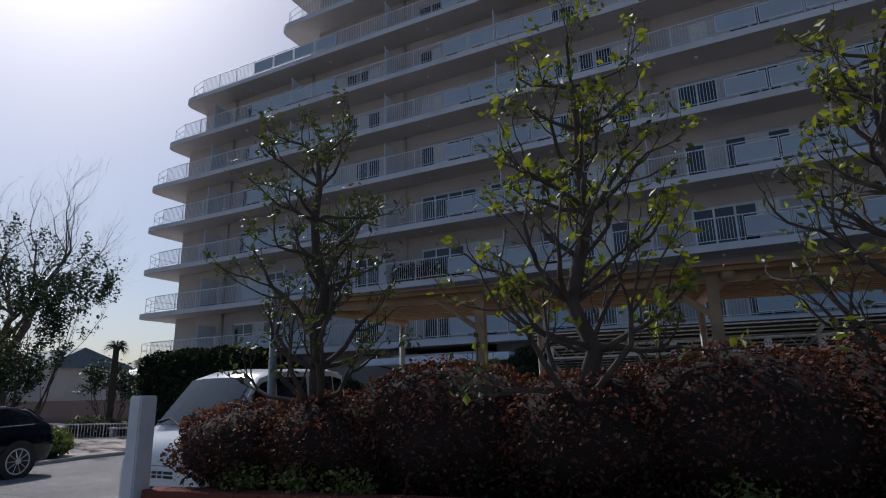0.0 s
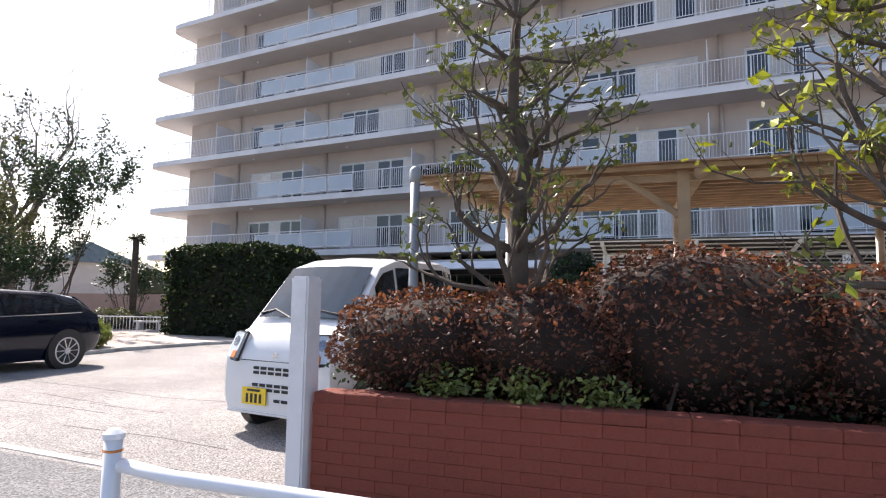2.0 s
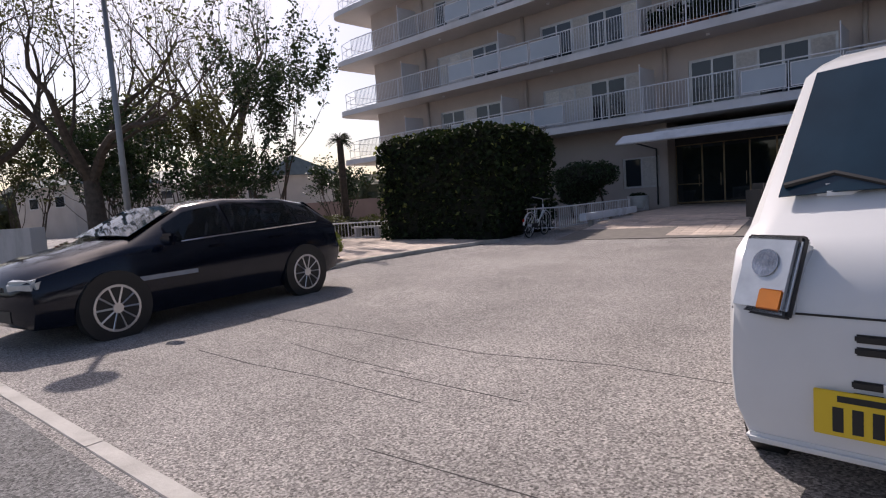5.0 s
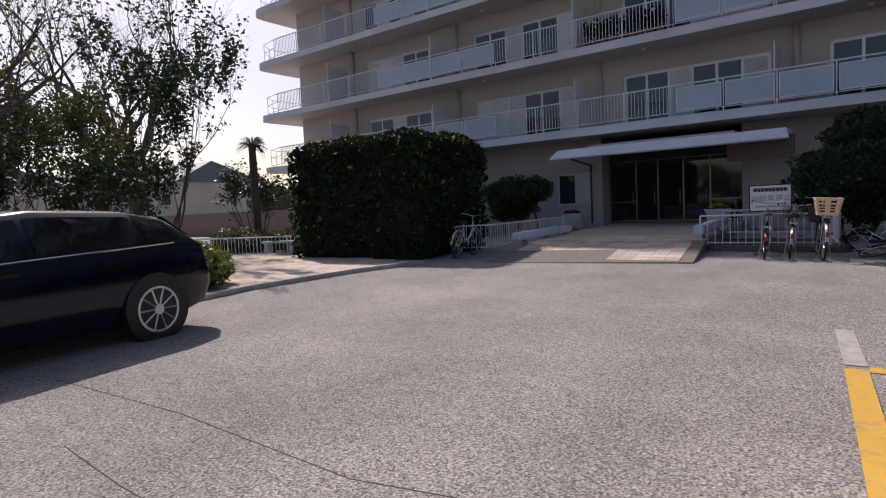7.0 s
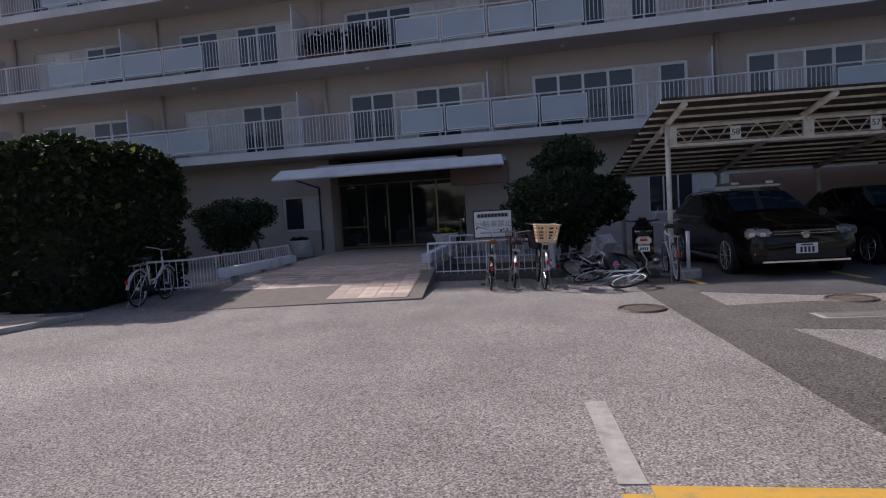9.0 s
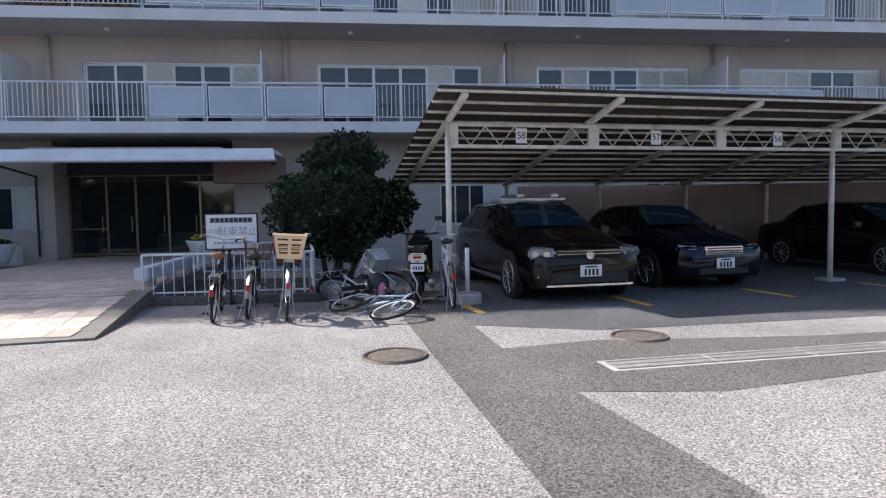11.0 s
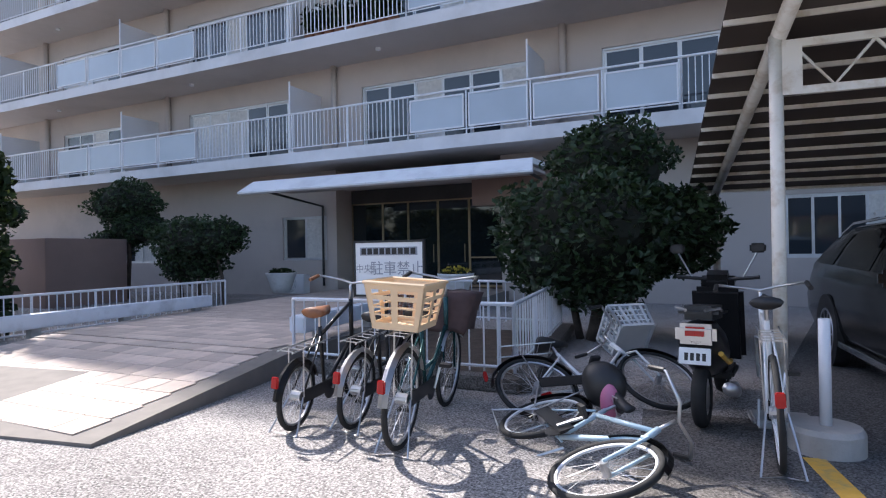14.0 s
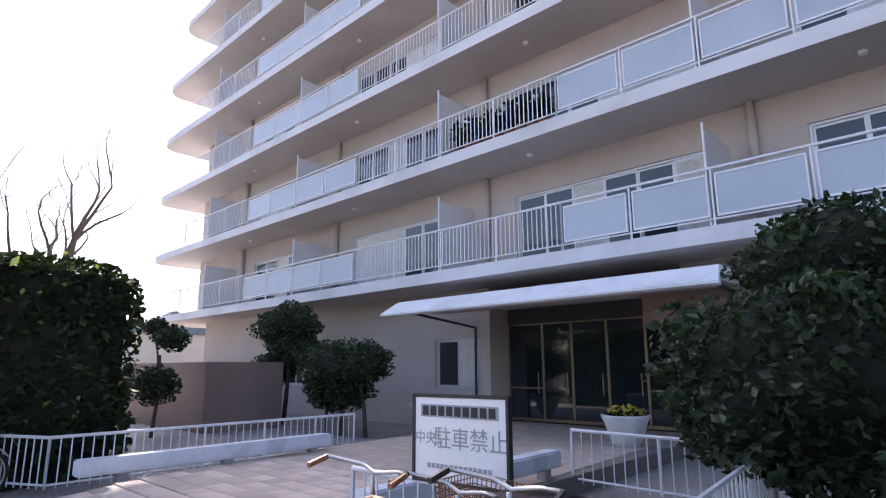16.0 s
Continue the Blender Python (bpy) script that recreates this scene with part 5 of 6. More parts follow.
part("trunk", tubeb([(0, 0, 0), (0.03, 0, 1.2), (-0.02, 0.02, 2.4), (0.0, 0, 4.2)], [0.17, 0.15, 0.16, 0.13], 10), M["bark"], palm)
rng = np.random.default_rng(8)
bm = bmesh.new()
for i in range(26):
    a, e = rng.random() * 6.28, rng.random() * 1.2 - 0.2
    d = Vector((math.cos(a) * math.cos(e), math.sin(a) * math.cos(e), math.sin(e)))
    for k in range(5):
        dd = (d + Vector(rng.normal(size=3)) * 0.22).normalized()
        tube(bm, [(0, 0, 4.15), Vector((0, 0, 4.15)) + dd * 0.35, Vector((0, 0, 4.1)) + dd * 0.62 - Vector((0, 0, 0.12))], [0.008, 0.014, 0.003], 3)
part("fronds", bm, M["leaf"], palm)


def planter_pot(at, seed, petals):
    t = thing("flower_pot", "large white round planter with small blossoms", "planter", "pots at the entrance", at=at)
    part("bowl", lathe([(0.2, 0), (0.27, 0.12), (0.36, 0.4), (0.41, 0.5), (0.42, 0.54), (0.38, 0.54), (0.36, 0.48)]), M["pot"], t, smooth=True)
    r = np.random.default_rng(seed)
    c = bmesh.new()
    disc(c, (0, 0, 0.47), (0, 0, 1), 0.35, 0.02, 20)
    part("soil", c, M["soil"], t)
    leaves("foliage", blob_points(r, 500, (0, 0, 0.54), (0.33, 0.33, 0.12), 0.9), 0.05, M["leaf"], t, r)
    if petals:
        leaves("blossom", blob_points(r, 240, (0, 0, 0.6), (0.3, 0.3, 0.1), 0.4), 0.045, M["flower"], t, r, long=1.0)["kind"] = "stuff"


planter_pot(pose(-17.0, 23.6, FLOOR), 3, False)
planter_pot(pose(-11.75, 23.3, FLOOR), 4, True)
# balcony plants on the third storey
for i in range(9):
    r = np.random.default_rng(200 + i)
    t = thing("balcony_plant", "leafy potted plant behind the balcony bars", "plant", "balcony plants", at=pose(-16.4 + 0.33 * i, FACE + 0.45, Z2 + STOREY))
    part("pot", lathe([(0.1, 0), (0.15, 0.24), (0.16, 0.26), (0.13, 0.26)], 14), M["brownplastic"], t)
    leaves("foliage", blob_points(r, 110, (0, 0, 0.62), (0.2, 0.18, 0.4), 0.9), 0.09, M["leaf"], t, r, long=3.0)
    if i % 3 == 1:
        leaves("blossom", blob_points(r, 30, (0, 0, 0.8), (0.18, 0.15, 0.2), 0.5), 0.09, M["sign"], t, r, long=1.2)["kind"] = "stuff"
# ---------------------------------------------------------------- vehicles
def car_wheel(parent, x, side, y, r, w, style, spokes=10):
    """A wheel on the given side (1 or -1); its own rim under the tyre's part."""
    bm = bmesh.new()
    ring(bm, (x, side * (y - w / 2), r), (0, 1, 0), r - w * 0.32, w * 0.36, 32, 10)
    disc(bm, (x, side * (y - w * 0.62), r), (0, 1, 0), r * 0.8, w * 0.5, 24)
    ty = part("tyre", bm, M["rubber"], parent, smooth=True)
    bm = bmesh.new()
    yo = side * (y - 0.015)
    ring(bm, (x, yo - side * 0.02, r), (0, 1, 0), r * 0.74, 0.022, 30, 6)
    if style == "alloy":
        disc(bm, (x, yo - side * 0.02, r), (0, 1, 0), 0.055, 0.05, 14)
        for k in range(spokes):
            a = 2 * math.pi * k / spokes
            d = Vector((math.cos(a), 0, math.sin(a)))
            tube(bm, [Vector((x, yo - side * 0.02, r)) + d * 0.04, Vector((x, yo - side * 0.012, r)) + d * r * 0.73], [0.02, 0.014], 5)
        part("rim", bm, M["alloy"], ty)
    else:
        disc(bm, (x, yo - side * 0.02, r), (0, 1, 0), r * 0.62, 0.03, 26)
        disc(bm, (x, yo - side * 0.0, r), (0, 1, 0), r * 0.28, 0.03, 16)
        for k in range(10):
            a = 2 * math.pi * k / 10
            disc(bm, (x + r * 0.46 * math.cos(a), yo, r + r * 0.46 * math.sin(a)), (0, 1, 0), 0.022, 0.014, 8)
        part("hubcap", bm, M["hubcap"], ty)


def car_shape(st):
    """Half sections of the body, from the sill's middle up to the roof's middle."""
    rows = []
    for x, zl, zm, hw, zb, hwb, zr, hwt in st:
        rows.append([(x, 0, zl), (x, hw * 0.9, zl), (x, hw * 0.985, (zl + zm) / 2), (x, hw, zm), (x, (hw * 0.4 + hwb * 0.6), zb - (zb - zm) * 0.25), (x, hwb, zb), (x, (hwb + hwt) / 2 + 0.012, (zb + zr) / 2), (x, hwt, zr), (x, hwt * 0.86, zr + 0.03), (x, 0, zr + 0.055)])
    return [[Vector(p) for p in r] for r in rows]


def on_side(rows, i0, t, v, lift):
    """A point on the glass band at station i0 + t and height fraction v, lifted off the skin."""
    i = min(int(i0 + t), len(rows) - 2)
    k = i0 + t - i
    def at(j):
        lo, hi = rows[j][5], rows[j][7]
        mid = rows[j][6]
        return lo.lerp(mid, v * 2) if v < 0.5 else mid.lerp(hi, v * 2 - 1)
    p = at(i).lerp(at(i + 1), k)
    return p + Vector((0, lift, lift * 0.35))


def car(label, st, paint, at, glass, screen, wheels, wheel_r, style, group="parked cars", roof_bars=False, rear=None, name="car"):
    t = thing(name, label, "car", group, at=at)
    rows = car_shape(st)
    bm = bmesh.new()
    n = len(rows[0])
    grid = []
    for r in rows:
        left = [bm.verts.new(p) for p in r]
        right = [left[0]] + [bm.verts.new((p.x, -p.y, p.z)) for p in r[1:-1]] + [left[-1]]
        grid.append((left, right))
    for (l0, r0), (l1, r1) in zip(grid, grid[1:]):
        for k in range(n - 1):
            for a, b, flip in ((l0, l1, False), (r0, r1, True)):
                q = [a[k], b[k], b[k + 1], a[k + 1]]
                q = list(dict.fromkeys(q))
                if len(q) > 2:
                    bm.faces.new(q if flip else list(reversed(q)))
    for l, r in (grid[0], grid[-1]):
        bm.faces.new(l + list(reversed(r[1:-1])))
    bmesh.ops.recalc_face_normals(bm, faces=bm.faces[:])
    body = part("body", bm, paint, t, smooth=True)
    body.data.set_sharp_from_angle(angle=radians(38))
    # side windows
    for side in (1, -1):
        for a, b in glass:
            bm = bmesh.new()
            m = 6
            cols = []
            for k in range(m + 1):
                tt = a + (b - a) * k / m
                col = []
                for v in (0.07, 0.5, 0.9):
                    p = on_side(rows, 0, tt, v, 0.006)
                    col.append(bm.verts.new((p.x, side * p.y, p.z)))
                cols.append(col)
            for c0, c1 in zip(cols, cols[1:]):
                for k in range(2):
                    bm.faces.new((c0[k], c1[k], c1[k + 1], c0[k + 1]))
            bmesh.ops.solidify(bm, geom=bm.faces[:], thickness=-0.008)
            part("side_window", bm, M["carglass"], t, smooth=False)
    # windscreen and rear glass span two stations
    for nm, (i, j), mt in (("windscreen", screen, M["windscreen"]),) + ((("rear_window", rear, M["carglass"]),) if rear else ()):
        bm = bmesh.new()
        cols = []
        out = 1 if rows[i][0].x > rows[j][0].x else -1
        for s in range(7):
            f = -0.9 + 1.8 * s / 6
            col = []
            for v in (0.08, 0.36, 0.66, 0.93):
                w = rows[i][7].y + (rows[j][7].y - rows[i][7].y) * v
                z = rows[i][8].z + (rows[j][8].z - rows[i][8].z) * v + 0.024 * (1 - abs(f) ** 2.5)
                x = rows[i][0].x + (rows[j][0].x - rows[i][0].x) * v
                if nm == "rear_window":
                    x -= 0.012
                col.append(bm.verts.new((x + (0.012 if nm == "windscreen" else 0), f * w, z + 0.014)))
            cols.append(col)
        for c0, c1 in zip(cols, cols[1:]):
            for k in range(3):
                bm.faces.new((c0[k], c1[k], c1[k + 1], c0[k + 1]))
        bmesh.ops.recalc_face_normals(bm, faces=bm.faces[:])
        bmesh.ops.solidify(bm, geom=bm.faces[:], thickness=-0.006)
        part(nm, bm, mt, t)
    hw = max(s[3] for s in st)
    for x in wheels:
        for side in (1, -1):
            bm = bmesh.new()
            disc(bm, (x, side * (hw - 0.055), wheel_r + 0.015), (0, 1, 0), wheel_r + 0.06, 0.13, 28)
            part("wheel_arch", bm, M["blackplastic"], t)
            car_wheel(t, x, side, hw + 0.03, wheel_r, 0.2, style)
    if roof_bars:
        for side in (1, -1):
            pts = [on_side(rows, 0, tt, 1.0, 0) for tt in (4.1, 4.6, 5.3, 6.2, 7.0)]
            pts = [Vector((p.x, side * p.y * 0.98, p.z + (0.02 if k in (0, 4) else 0.06))) for k, p in enumerate(pts)]
            part("roof_rail", tubeb(pts, 0.016, 6), M["chrome"], t)
    return t


def slab_part(name, t, c, s, material, ry=0.0, rz=0.0, bevel=0.01, label=""):
    """A bevelled block of size s at c, turned about y then z."""
    o = part(name, boxb(-s[0] / 2, s[0] / 2, -s[1] / 2, s[1] / 2, -s[2] / 2, s[2] / 2, None, bevel), material, t, label)
    o.matrix_basis = pose(*c, 0, ry, rz)
    return o


def plate(t, c, material, ry=0.0, bars=4):
    p = slab_part("number_plate", t, c, (0.012, 0.33, 0.165), material, ry, 0, 0.003)
    for k in range(bars):
        y0 = -0.105 + 0.06 * k
        part("lettering_bar", boxb(0.0062, 0.0075, y0, y0 + 0.034, -0.065, 0.025), M["ink"], p)
    part("lettering_bar", boxb(0.0062, 0.0075, -0.09, 0.09, 0.045, 0.068), M["ink"], p)
    return p


def mirrors(t, x, y, z, paint):
    for side in (1, -1):
        m = slab_part("wing_mirror", t, (x, side * (y + 0.1), z), (0.1, 0.2, 0.13), paint, 0, side * 8, 0.03)


GOLF = [(2.12, .30, .45, .60, .58, .58, .62, .52), (2.02, .22, .50, .80, .70, .74, .73, .60), (1.6, .20, .55, .88, .80, .80, .85, .66), (1.02, .18, .6, .90, .90, .84, .95, .70), (0.28, .18, .62, .90, .93, .86, 1.31, .60), (-0.3, .18, .62, .90, .95, .86, 1.375, .60), (-1.2, .18, .64, .90, .98, .86, 1.345, .57), (-1.72, .22, .66, .89, 1.0, .84, 1.26, .55), (-2.03, .3, .66, .86, .96, .78, 1.0, .66), (-2.13, .36, .6, .78, .8, .70, .83, .62)]
golf = car("dark navy hatchback parked beside the path", GOLF, M["navy"], pose(-14.22, 4.34, 0, 0, 0, -80), [(3.55, 4.75), (4.85, 6.1), (6.2, 6.95)], (3, 4), (1.31, -1.33), 0.315, "alloy", rear=(8, 7))
for side in (1, -1):
    slab_part("headlamp", golf, (1.98, side * 0.62, 0.66), (0.22, 0.32, 0.12), M["lampglass"], 12, side * 24, 0.03)
    slab_part("tail_lamp", golf, (-1.98, side * 0.68, 0.86), (0.14, 0.26, 0.14), M["redlens"], -10, side * -22, 0.03)
    part("window_trim", tubeb([Vector((p.x, side * (p.y + 0.01), p.z)) for p in [on_side(car_shape(GOLF), 0, q, 0.02, 0.004) for q in (3.7, 4.6, 5.6, 6.8)]], 0.008, 5), M["chrome"], golf)
    slab_part("door_handle", golf, (0.05, side * 0.9, 0.84), (0.2, 0.03, 0.03), M["navy"], 0, 0, 0.01)
    slab_part("door_handle", golf, (-0.85, side * 0.9, 0.86), (0.2, 0.03, 0.03), M["navy"], 0, 0, 0.01)
slab_part("grille", golf, (2.09, 0, 0.62), (0.06, 0.9, 0.07), M["blackplastic"])
slab_part("lower_grille", golf, (2.1, 0, 0.36), (0.06, 1.1, 0.13), M["blackplastic"])
plate(golf, (2.14, 0, 0.47), M["plate_w"])
mirrors(golf, 0.72, 0.88, 0.97, M["navy"])
part("side_decal", boxb(0.35, 1.05, 0.902, 0.906, 0.55, 0.6, None, 0.001), M["ink_grey"], golf)

PASSAT = [(2.37, .30, .45, .62, .60, .60, .66, .54), (2.26, .22, .52, .82, .74, .76, .78, .62), (1.8, .20, .58, .90, .86, .82, .92, .68), (1.15, .18, .62, .91, .96, .85, 1.02, .72), (0.35, .18, .64, .91, .99, .86, 1.42, .60), (-0.3, .18, .64, .91, 1.0, .86, 1.47, .60), (-1.5, .18, .66, .91, 1.03, .86, 1.45, .58), (-2.05, .22, .68, .90, 1.05, .85, 1.38, .56), (-2.32, .3, .68, .87, .98, .8, 1.02, .66), (-2.39, .36, .6, .8, .8, .72, .84, .64)]
passat = car("dark grey estate car with roof bars under the carport", PASSAT, M["darkgrey"], pose(-4.33, 17.68, 0, 0, 0, -84), [(3.5, 4.75), (4.85, 5.75), (5.85, 6.95)], (3, 4), (1.42, -1.3), 0.335, "alloy", roof_bars=True, rear=(8, 7))
for side in (1, -1):
    lamp = slab_part("headlamp", passat, (2.19, side * 0.66, 0.735), (0.22, 0.4, 0.15), M["headlamp_glass"], 10, side * 22, 0.035)
    for off in (-0.09, 0.07):
        bm = bmesh.new()
        disc(bm, (0.11, off, 0.0), (1, 0, 0), 0.048, 0.012, 20)
        part("reflector", bm, M["chrome"], lamp)
    slab_part("fog_lamp", passat, (2.29, side * 0.6, 0.4), (0.08, 0.36, 0.06), M["chrome"], 0, side * 14, 0.02)
    slab_part("cross_bar", passat, (0.1 - 0.45 * (side + 1), 0, 1.57), (0.08, 1.24, 0.035), M["steel"], 0, 0, 0.01)
    slab_part("ski_holder", passat, (-0.1, side * 0.32, 1.63), (0.9, 0.16, 0.05), M["steel"], 0, 0, 0.015)
    part("sill_trim", boxb(-1.0, 1.1, side * 0.905 - 0.012, side * 0.905 + 0.012, 0.24, 0.3, None, 0.005), M["chrome"], passat)
for k in range(4):
    slab_part("grille_bar", passat, (2.335, 0, 0.635 + 0.042 * k), (0.06, 0.98, 0.013), M["chrome"], 0, 0, 0.004)
slab_part("grille", passat, (2.31, 0, 0.7), (0.06, 0.96, 0.16), M["blackplastic"])
bm = bmesh.new()
ring(bm, (2.375, 0, 0.7), (1, 0, 0), 0.055, 0.009, 22, 6)
disc(bm, (2.365, 0, 0.7), (1, 0, 0), 0.05, 0.012, 16)
part("badge", bm, M["chrome"], passat)
slab_part("lower_grille", passat, (2.35, 0, 0.38), (0.06, 1.2, 0.16), M["blackplastic"])
slab_part("skid_plate", passat, (2.33, 0, 0.27), (0.12, 1.35, 0.03), M["chrome"], 0, 0, 0.01)
plate(passat, (2.4, 0, 0.48), M["plate_w"])
mirrors(passat, 0.85, 0.9, 1.02, M["darkgrey"])

SEDAN = [(2.2, .30, .45, .60, .58, .58, .62, .52), (2.1, .22, .52, .78, .70, .74, .74, .60), (1.65, .20, .58, .85, .80, .79, .88, .66), (1.05, .18, .62, .86, .92, .81, .98, .68), (0.25, .18, .64, .86, .95, .82, 1.38, .56), (-0.4, .18, .64, .86, .96, .82, 1.42, .56), (-1.05, .18, .66, .86, .98, .82, 1.36, .54), (-1.6, .22, .68, .85, .98, .8, 1.03, .62), (-2.1, .3, .68, .82, .92, .76, .98, .6), (-2.2, .36, .6, .74, .8, .68, .84, .58)]
for i, (cx, cy, paint, lab) in enumerate(((-1.75, 18.35, M["navy"], "dark blue saloon car under the carport"), (3.35, 18.9, M["darkgrey"], "black saloon car under the carport"))):
    sd = car(lab, SEDAN, paint, pose(cx, cy, 0, 0, 0, -84), [(3.5, 4.8), (4.9, 6.2)], (3, 4), (1.3, -1.3), 0.31, "alloy", rear=(7, 6))
    for side in (1, -1):
        slab_part("headlamp", sd, (2.03, side * 0.58, 0.68), (0.2, 0.34, 0.15), M["lampglass"], 12, side * 20, 0.04)
    slab_part("grille", sd, (2.17, 0, 0.66), (0.06, 0.7, 0.14), M["chrome"])
    for k in range(3):
        slab_part("grille_slot", sd, (2.195, 0, 0.62 + 0.04 * k), (0.03, 0.64, 0.02), M["blackplastic"], 0, 0, 0.004)
    slab_part("lower_grille", sd, (2.18, 0, 0.33), (0.06, 0.9, 0.1), M["blackplastic"])
    plate(sd, (2.23, 0, 0.46), M["plate_w"])
    mirrors(sd, 0.75, 0.86, 0.98, paint)

VAN = [(1.705, .26, .45, .64, .60, .63, .67, .60), (1.69, .22, .48, .70, .70, .69, .76, .66), (1.64, .2, .5, .725, .82, .715, .87, .68), (1.55, .2, .55, .735, .94, .725, .97, .69), (1.36, .2, .6, .7375, 1.02, .73, 1.05, .69), (0.80, .2, .62, .7375, 1.05, .735, 1.70, .63), (0.5, .2, .62, .7375, 1.06, .735, 1.79, .63), (-0.6, .2, .62, .7375, 1.07, .735, 1.82, .63), (-0.87, .22, .62, .735, 1.07, .72, 1.77, .62), (-0.96, .26, .6, .72, 1.04, .70, 1.6, .6)]
van = car("small white box van parked nose out beside the gatepost", VAN, M["vanwhite"], pose(-6.54, 5.19, 0, 0, 0, -91.5) @ Matrix.Diagonal((0.95, 0.95, 0.97, 1)), [(4.75, 5.75), (5.9, 6.5), (6.55, 7.0), (7.1, 7.9)], (4, 5), (1.12, -0.66), 0.27, "hubcap", rear=(9, 8), name="van")
for side in (1, -1):
    h = slab_part("headlamp", van, (1.632, side * 0.565, 0.86), (0.1, 0.235, 0.3), M["lampglass"], -22, side * 20, 0.016)
    part("bezel", boxb(-0.005, 0.034, -0.1205, 0.1205, -0.1585, 0.1585, None, 0.008), M["blackplastic"], h)
    part("indicator", boxb(0.045, 0.056, -0.1 if side > 0 else 0.0, 0.0 if side > 0 else 0.1, -0.14, -0.06, None, 0.006), M["amber"], h)
    bm = bmesh.new()
    disc(bm, (0.05, 0, 0.04), (1, 0, 0), 0.055, 0.012, 18)
    part("bulb_lens", bm, M["van_lamp"], h)
    slab_part("tail_lamp", van, (-0.96, side * 0.6, 0.75), (0.06, 0.18, 0.36), M["redlens"])
    slab_part("door_handle", van, (0.12, side * 0.745, 0.86), (0.05, 0.03, 0.14), M["blackplastic"])
    slab_part("door_handle", van, (-0.08, side * 0.745, 0.86), (0.05, 0.03, 0.14), M["blackplastic"])
    slab_part("wing_mirror", van, (1.02, side * 0.79, 1.12), (0.08, 0.11, 0.19), M["blackplastic"], 0, 0, 0.03)
    part("wiper", tubeb([(1.35, side * 0.02 - 0.1, 1.15), (1.27, side * 0.3 - 0.12, 1.24), (1.31, side * 0.55 - 0.05, 1.2)], 0.012, 5), M["blackplastic"], van)
    part("panel_gap", boxb(0.2, 0.205, side * 0.738 - 0.003, side * 0.738 + 0.003, 0.3, 1.05), M["blackplastic"], van)
for z, w, y0 in ((0.665, 0.56, 0.0), (0.62, 0.56, 0.0), (0.50, 0.58, 0.0), (0.455, 0.58, 0.0), (0.36, 0.3, 0.16)):
    g = slab_part("grille_slot", van, (1.695, y0, z), (0.04, w, 0.03), M["blackplastic"], 0, 0, 0.006)
    for k in range(1, int(w / 0.1)):
        part("rib", boxb(0.012, 0.026, -w / 2 + 0.1 * k - 0.006, -w / 2 + 0.1 * k + 0.006, -0.016, 0.016), M["vanwhite"], g)
slab_part("bonnet_gap", van, (1.685, 0, 0.735), (0.04, 1.16, 0.008), M["blackplastic"], 0, 0, 0.002)
slab_part("badge", van, (1.69, 0, 0.79), (0.02, 0.08, 0.06), M["chrome"], 0, 0, 0.008)
slab_part("bumper_lip", van, (1.66, 0, 0.23), (0.12, 1.3, 0.04), M["vanwhite"], 0, 0, 0.015)
plate(van, (1.725, -0.24, 0.39), M["plate_y"])
slab_part("sticker", van, (0.87, 0.42, 1.62), (0.02, 0.05, 0.05), M["sign"], -40, 0, 0.003)
slab_part("dashboard_clutter", van, (1.22, -0.35, 1.16), (0.16, 0.3, 0.08), M["sign"], 0, 20, 0.03)
# ---------------------------------------------------------------- bicycles
def bike(label, at, frame_mat, r=0.33, base=1.04, tyre=None, rim=None, saddle="blacksaddle", fenders=None, basket=None, rear_basket=None, bag=False, low_step=True, seat_h=0.86, bar_h=1.02, group="parked bicycles", guard=True):
    """A bicycle with its front towards +x, its wheels on z = 0."""
    t = thing("bicycle", label, "bicycle", group, at=at)
    A, B = Vector((-base / 2, 0, r)), Vector((base / 2, 0, r))
    bb = Vector((-0.08, 0, r - 0.03))
    seat = Vector((-0.22, 0, seat_h - 0.1))
    head_t, head_b = Vector((base / 2 - 0.2, 0, bar_h - 0.16)), Vector((base / 2 - 0.14, 0, r + 0.3))
    for nm, c in (("rear_wheel", A), ("front_wheel", B)):
        bm = bmesh.new()
        ring(bm, c, (0, 1, 0), r - 0.02, 0.02, 36, 6)
        w = part(nm, bm, M[tyre or "rubber"], t, smooth=True)
        bm = bmesh.new()
        ring(bm, c, (0, 1, 0), r - 0.045, 0.011, 36, 5)
        part("rim", bm, M[rim or "steel"], w)
        bm = bmesh.new()
        disc(bm, c, (0, 1, 0), 0.025 if nm == "front_wheel" else 0.035, 0.08, 10)
        for k in range(24):
            a = 2 * math.pi * k / 24
            d = Vector((math.cos(a + 0.3 * (-1) ** k), 0, math.sin(a + 0.3 * (-1) ** k))) * 0.025
            e = Vector((math.cos(a), 0, math.sin(a))) * (r - 0.05)
            tube(bm, [c + d + Vector((0, 0.03 * (-1) ** k, 0)), c + e], 0.0016, 3)
        part("spokes", bm, M["steel"], w)
    bm = bmesh.new()
    tube(bm, [bb, seat], 0.016, 7)
    tube(bm, [bb, head_b], 0.018, 7)
    tube(bm, [head_b + Vector((0.01, 0, -0.03)), head_t], 0.02, 7)
    if low_step:
        tube(bm, [bb + Vector((-0.03, 0, 0.14)), bb + Vector((0.2, 0, 0.16)), head_b + Vector((-0.02, 0, 0.06))], 0.016, 7)
    else:
        tube(bm, [seat - Vector((0, 0, 0.08)), head_t - Vector((0, 0, 0.03))], 0.016, 7)
    for s in (0.05, -0.05):
        tube(bm, [A + Vector((0, s, 0)), bb + Vector((0, s * 0.6, 0))], 0.009, 6)
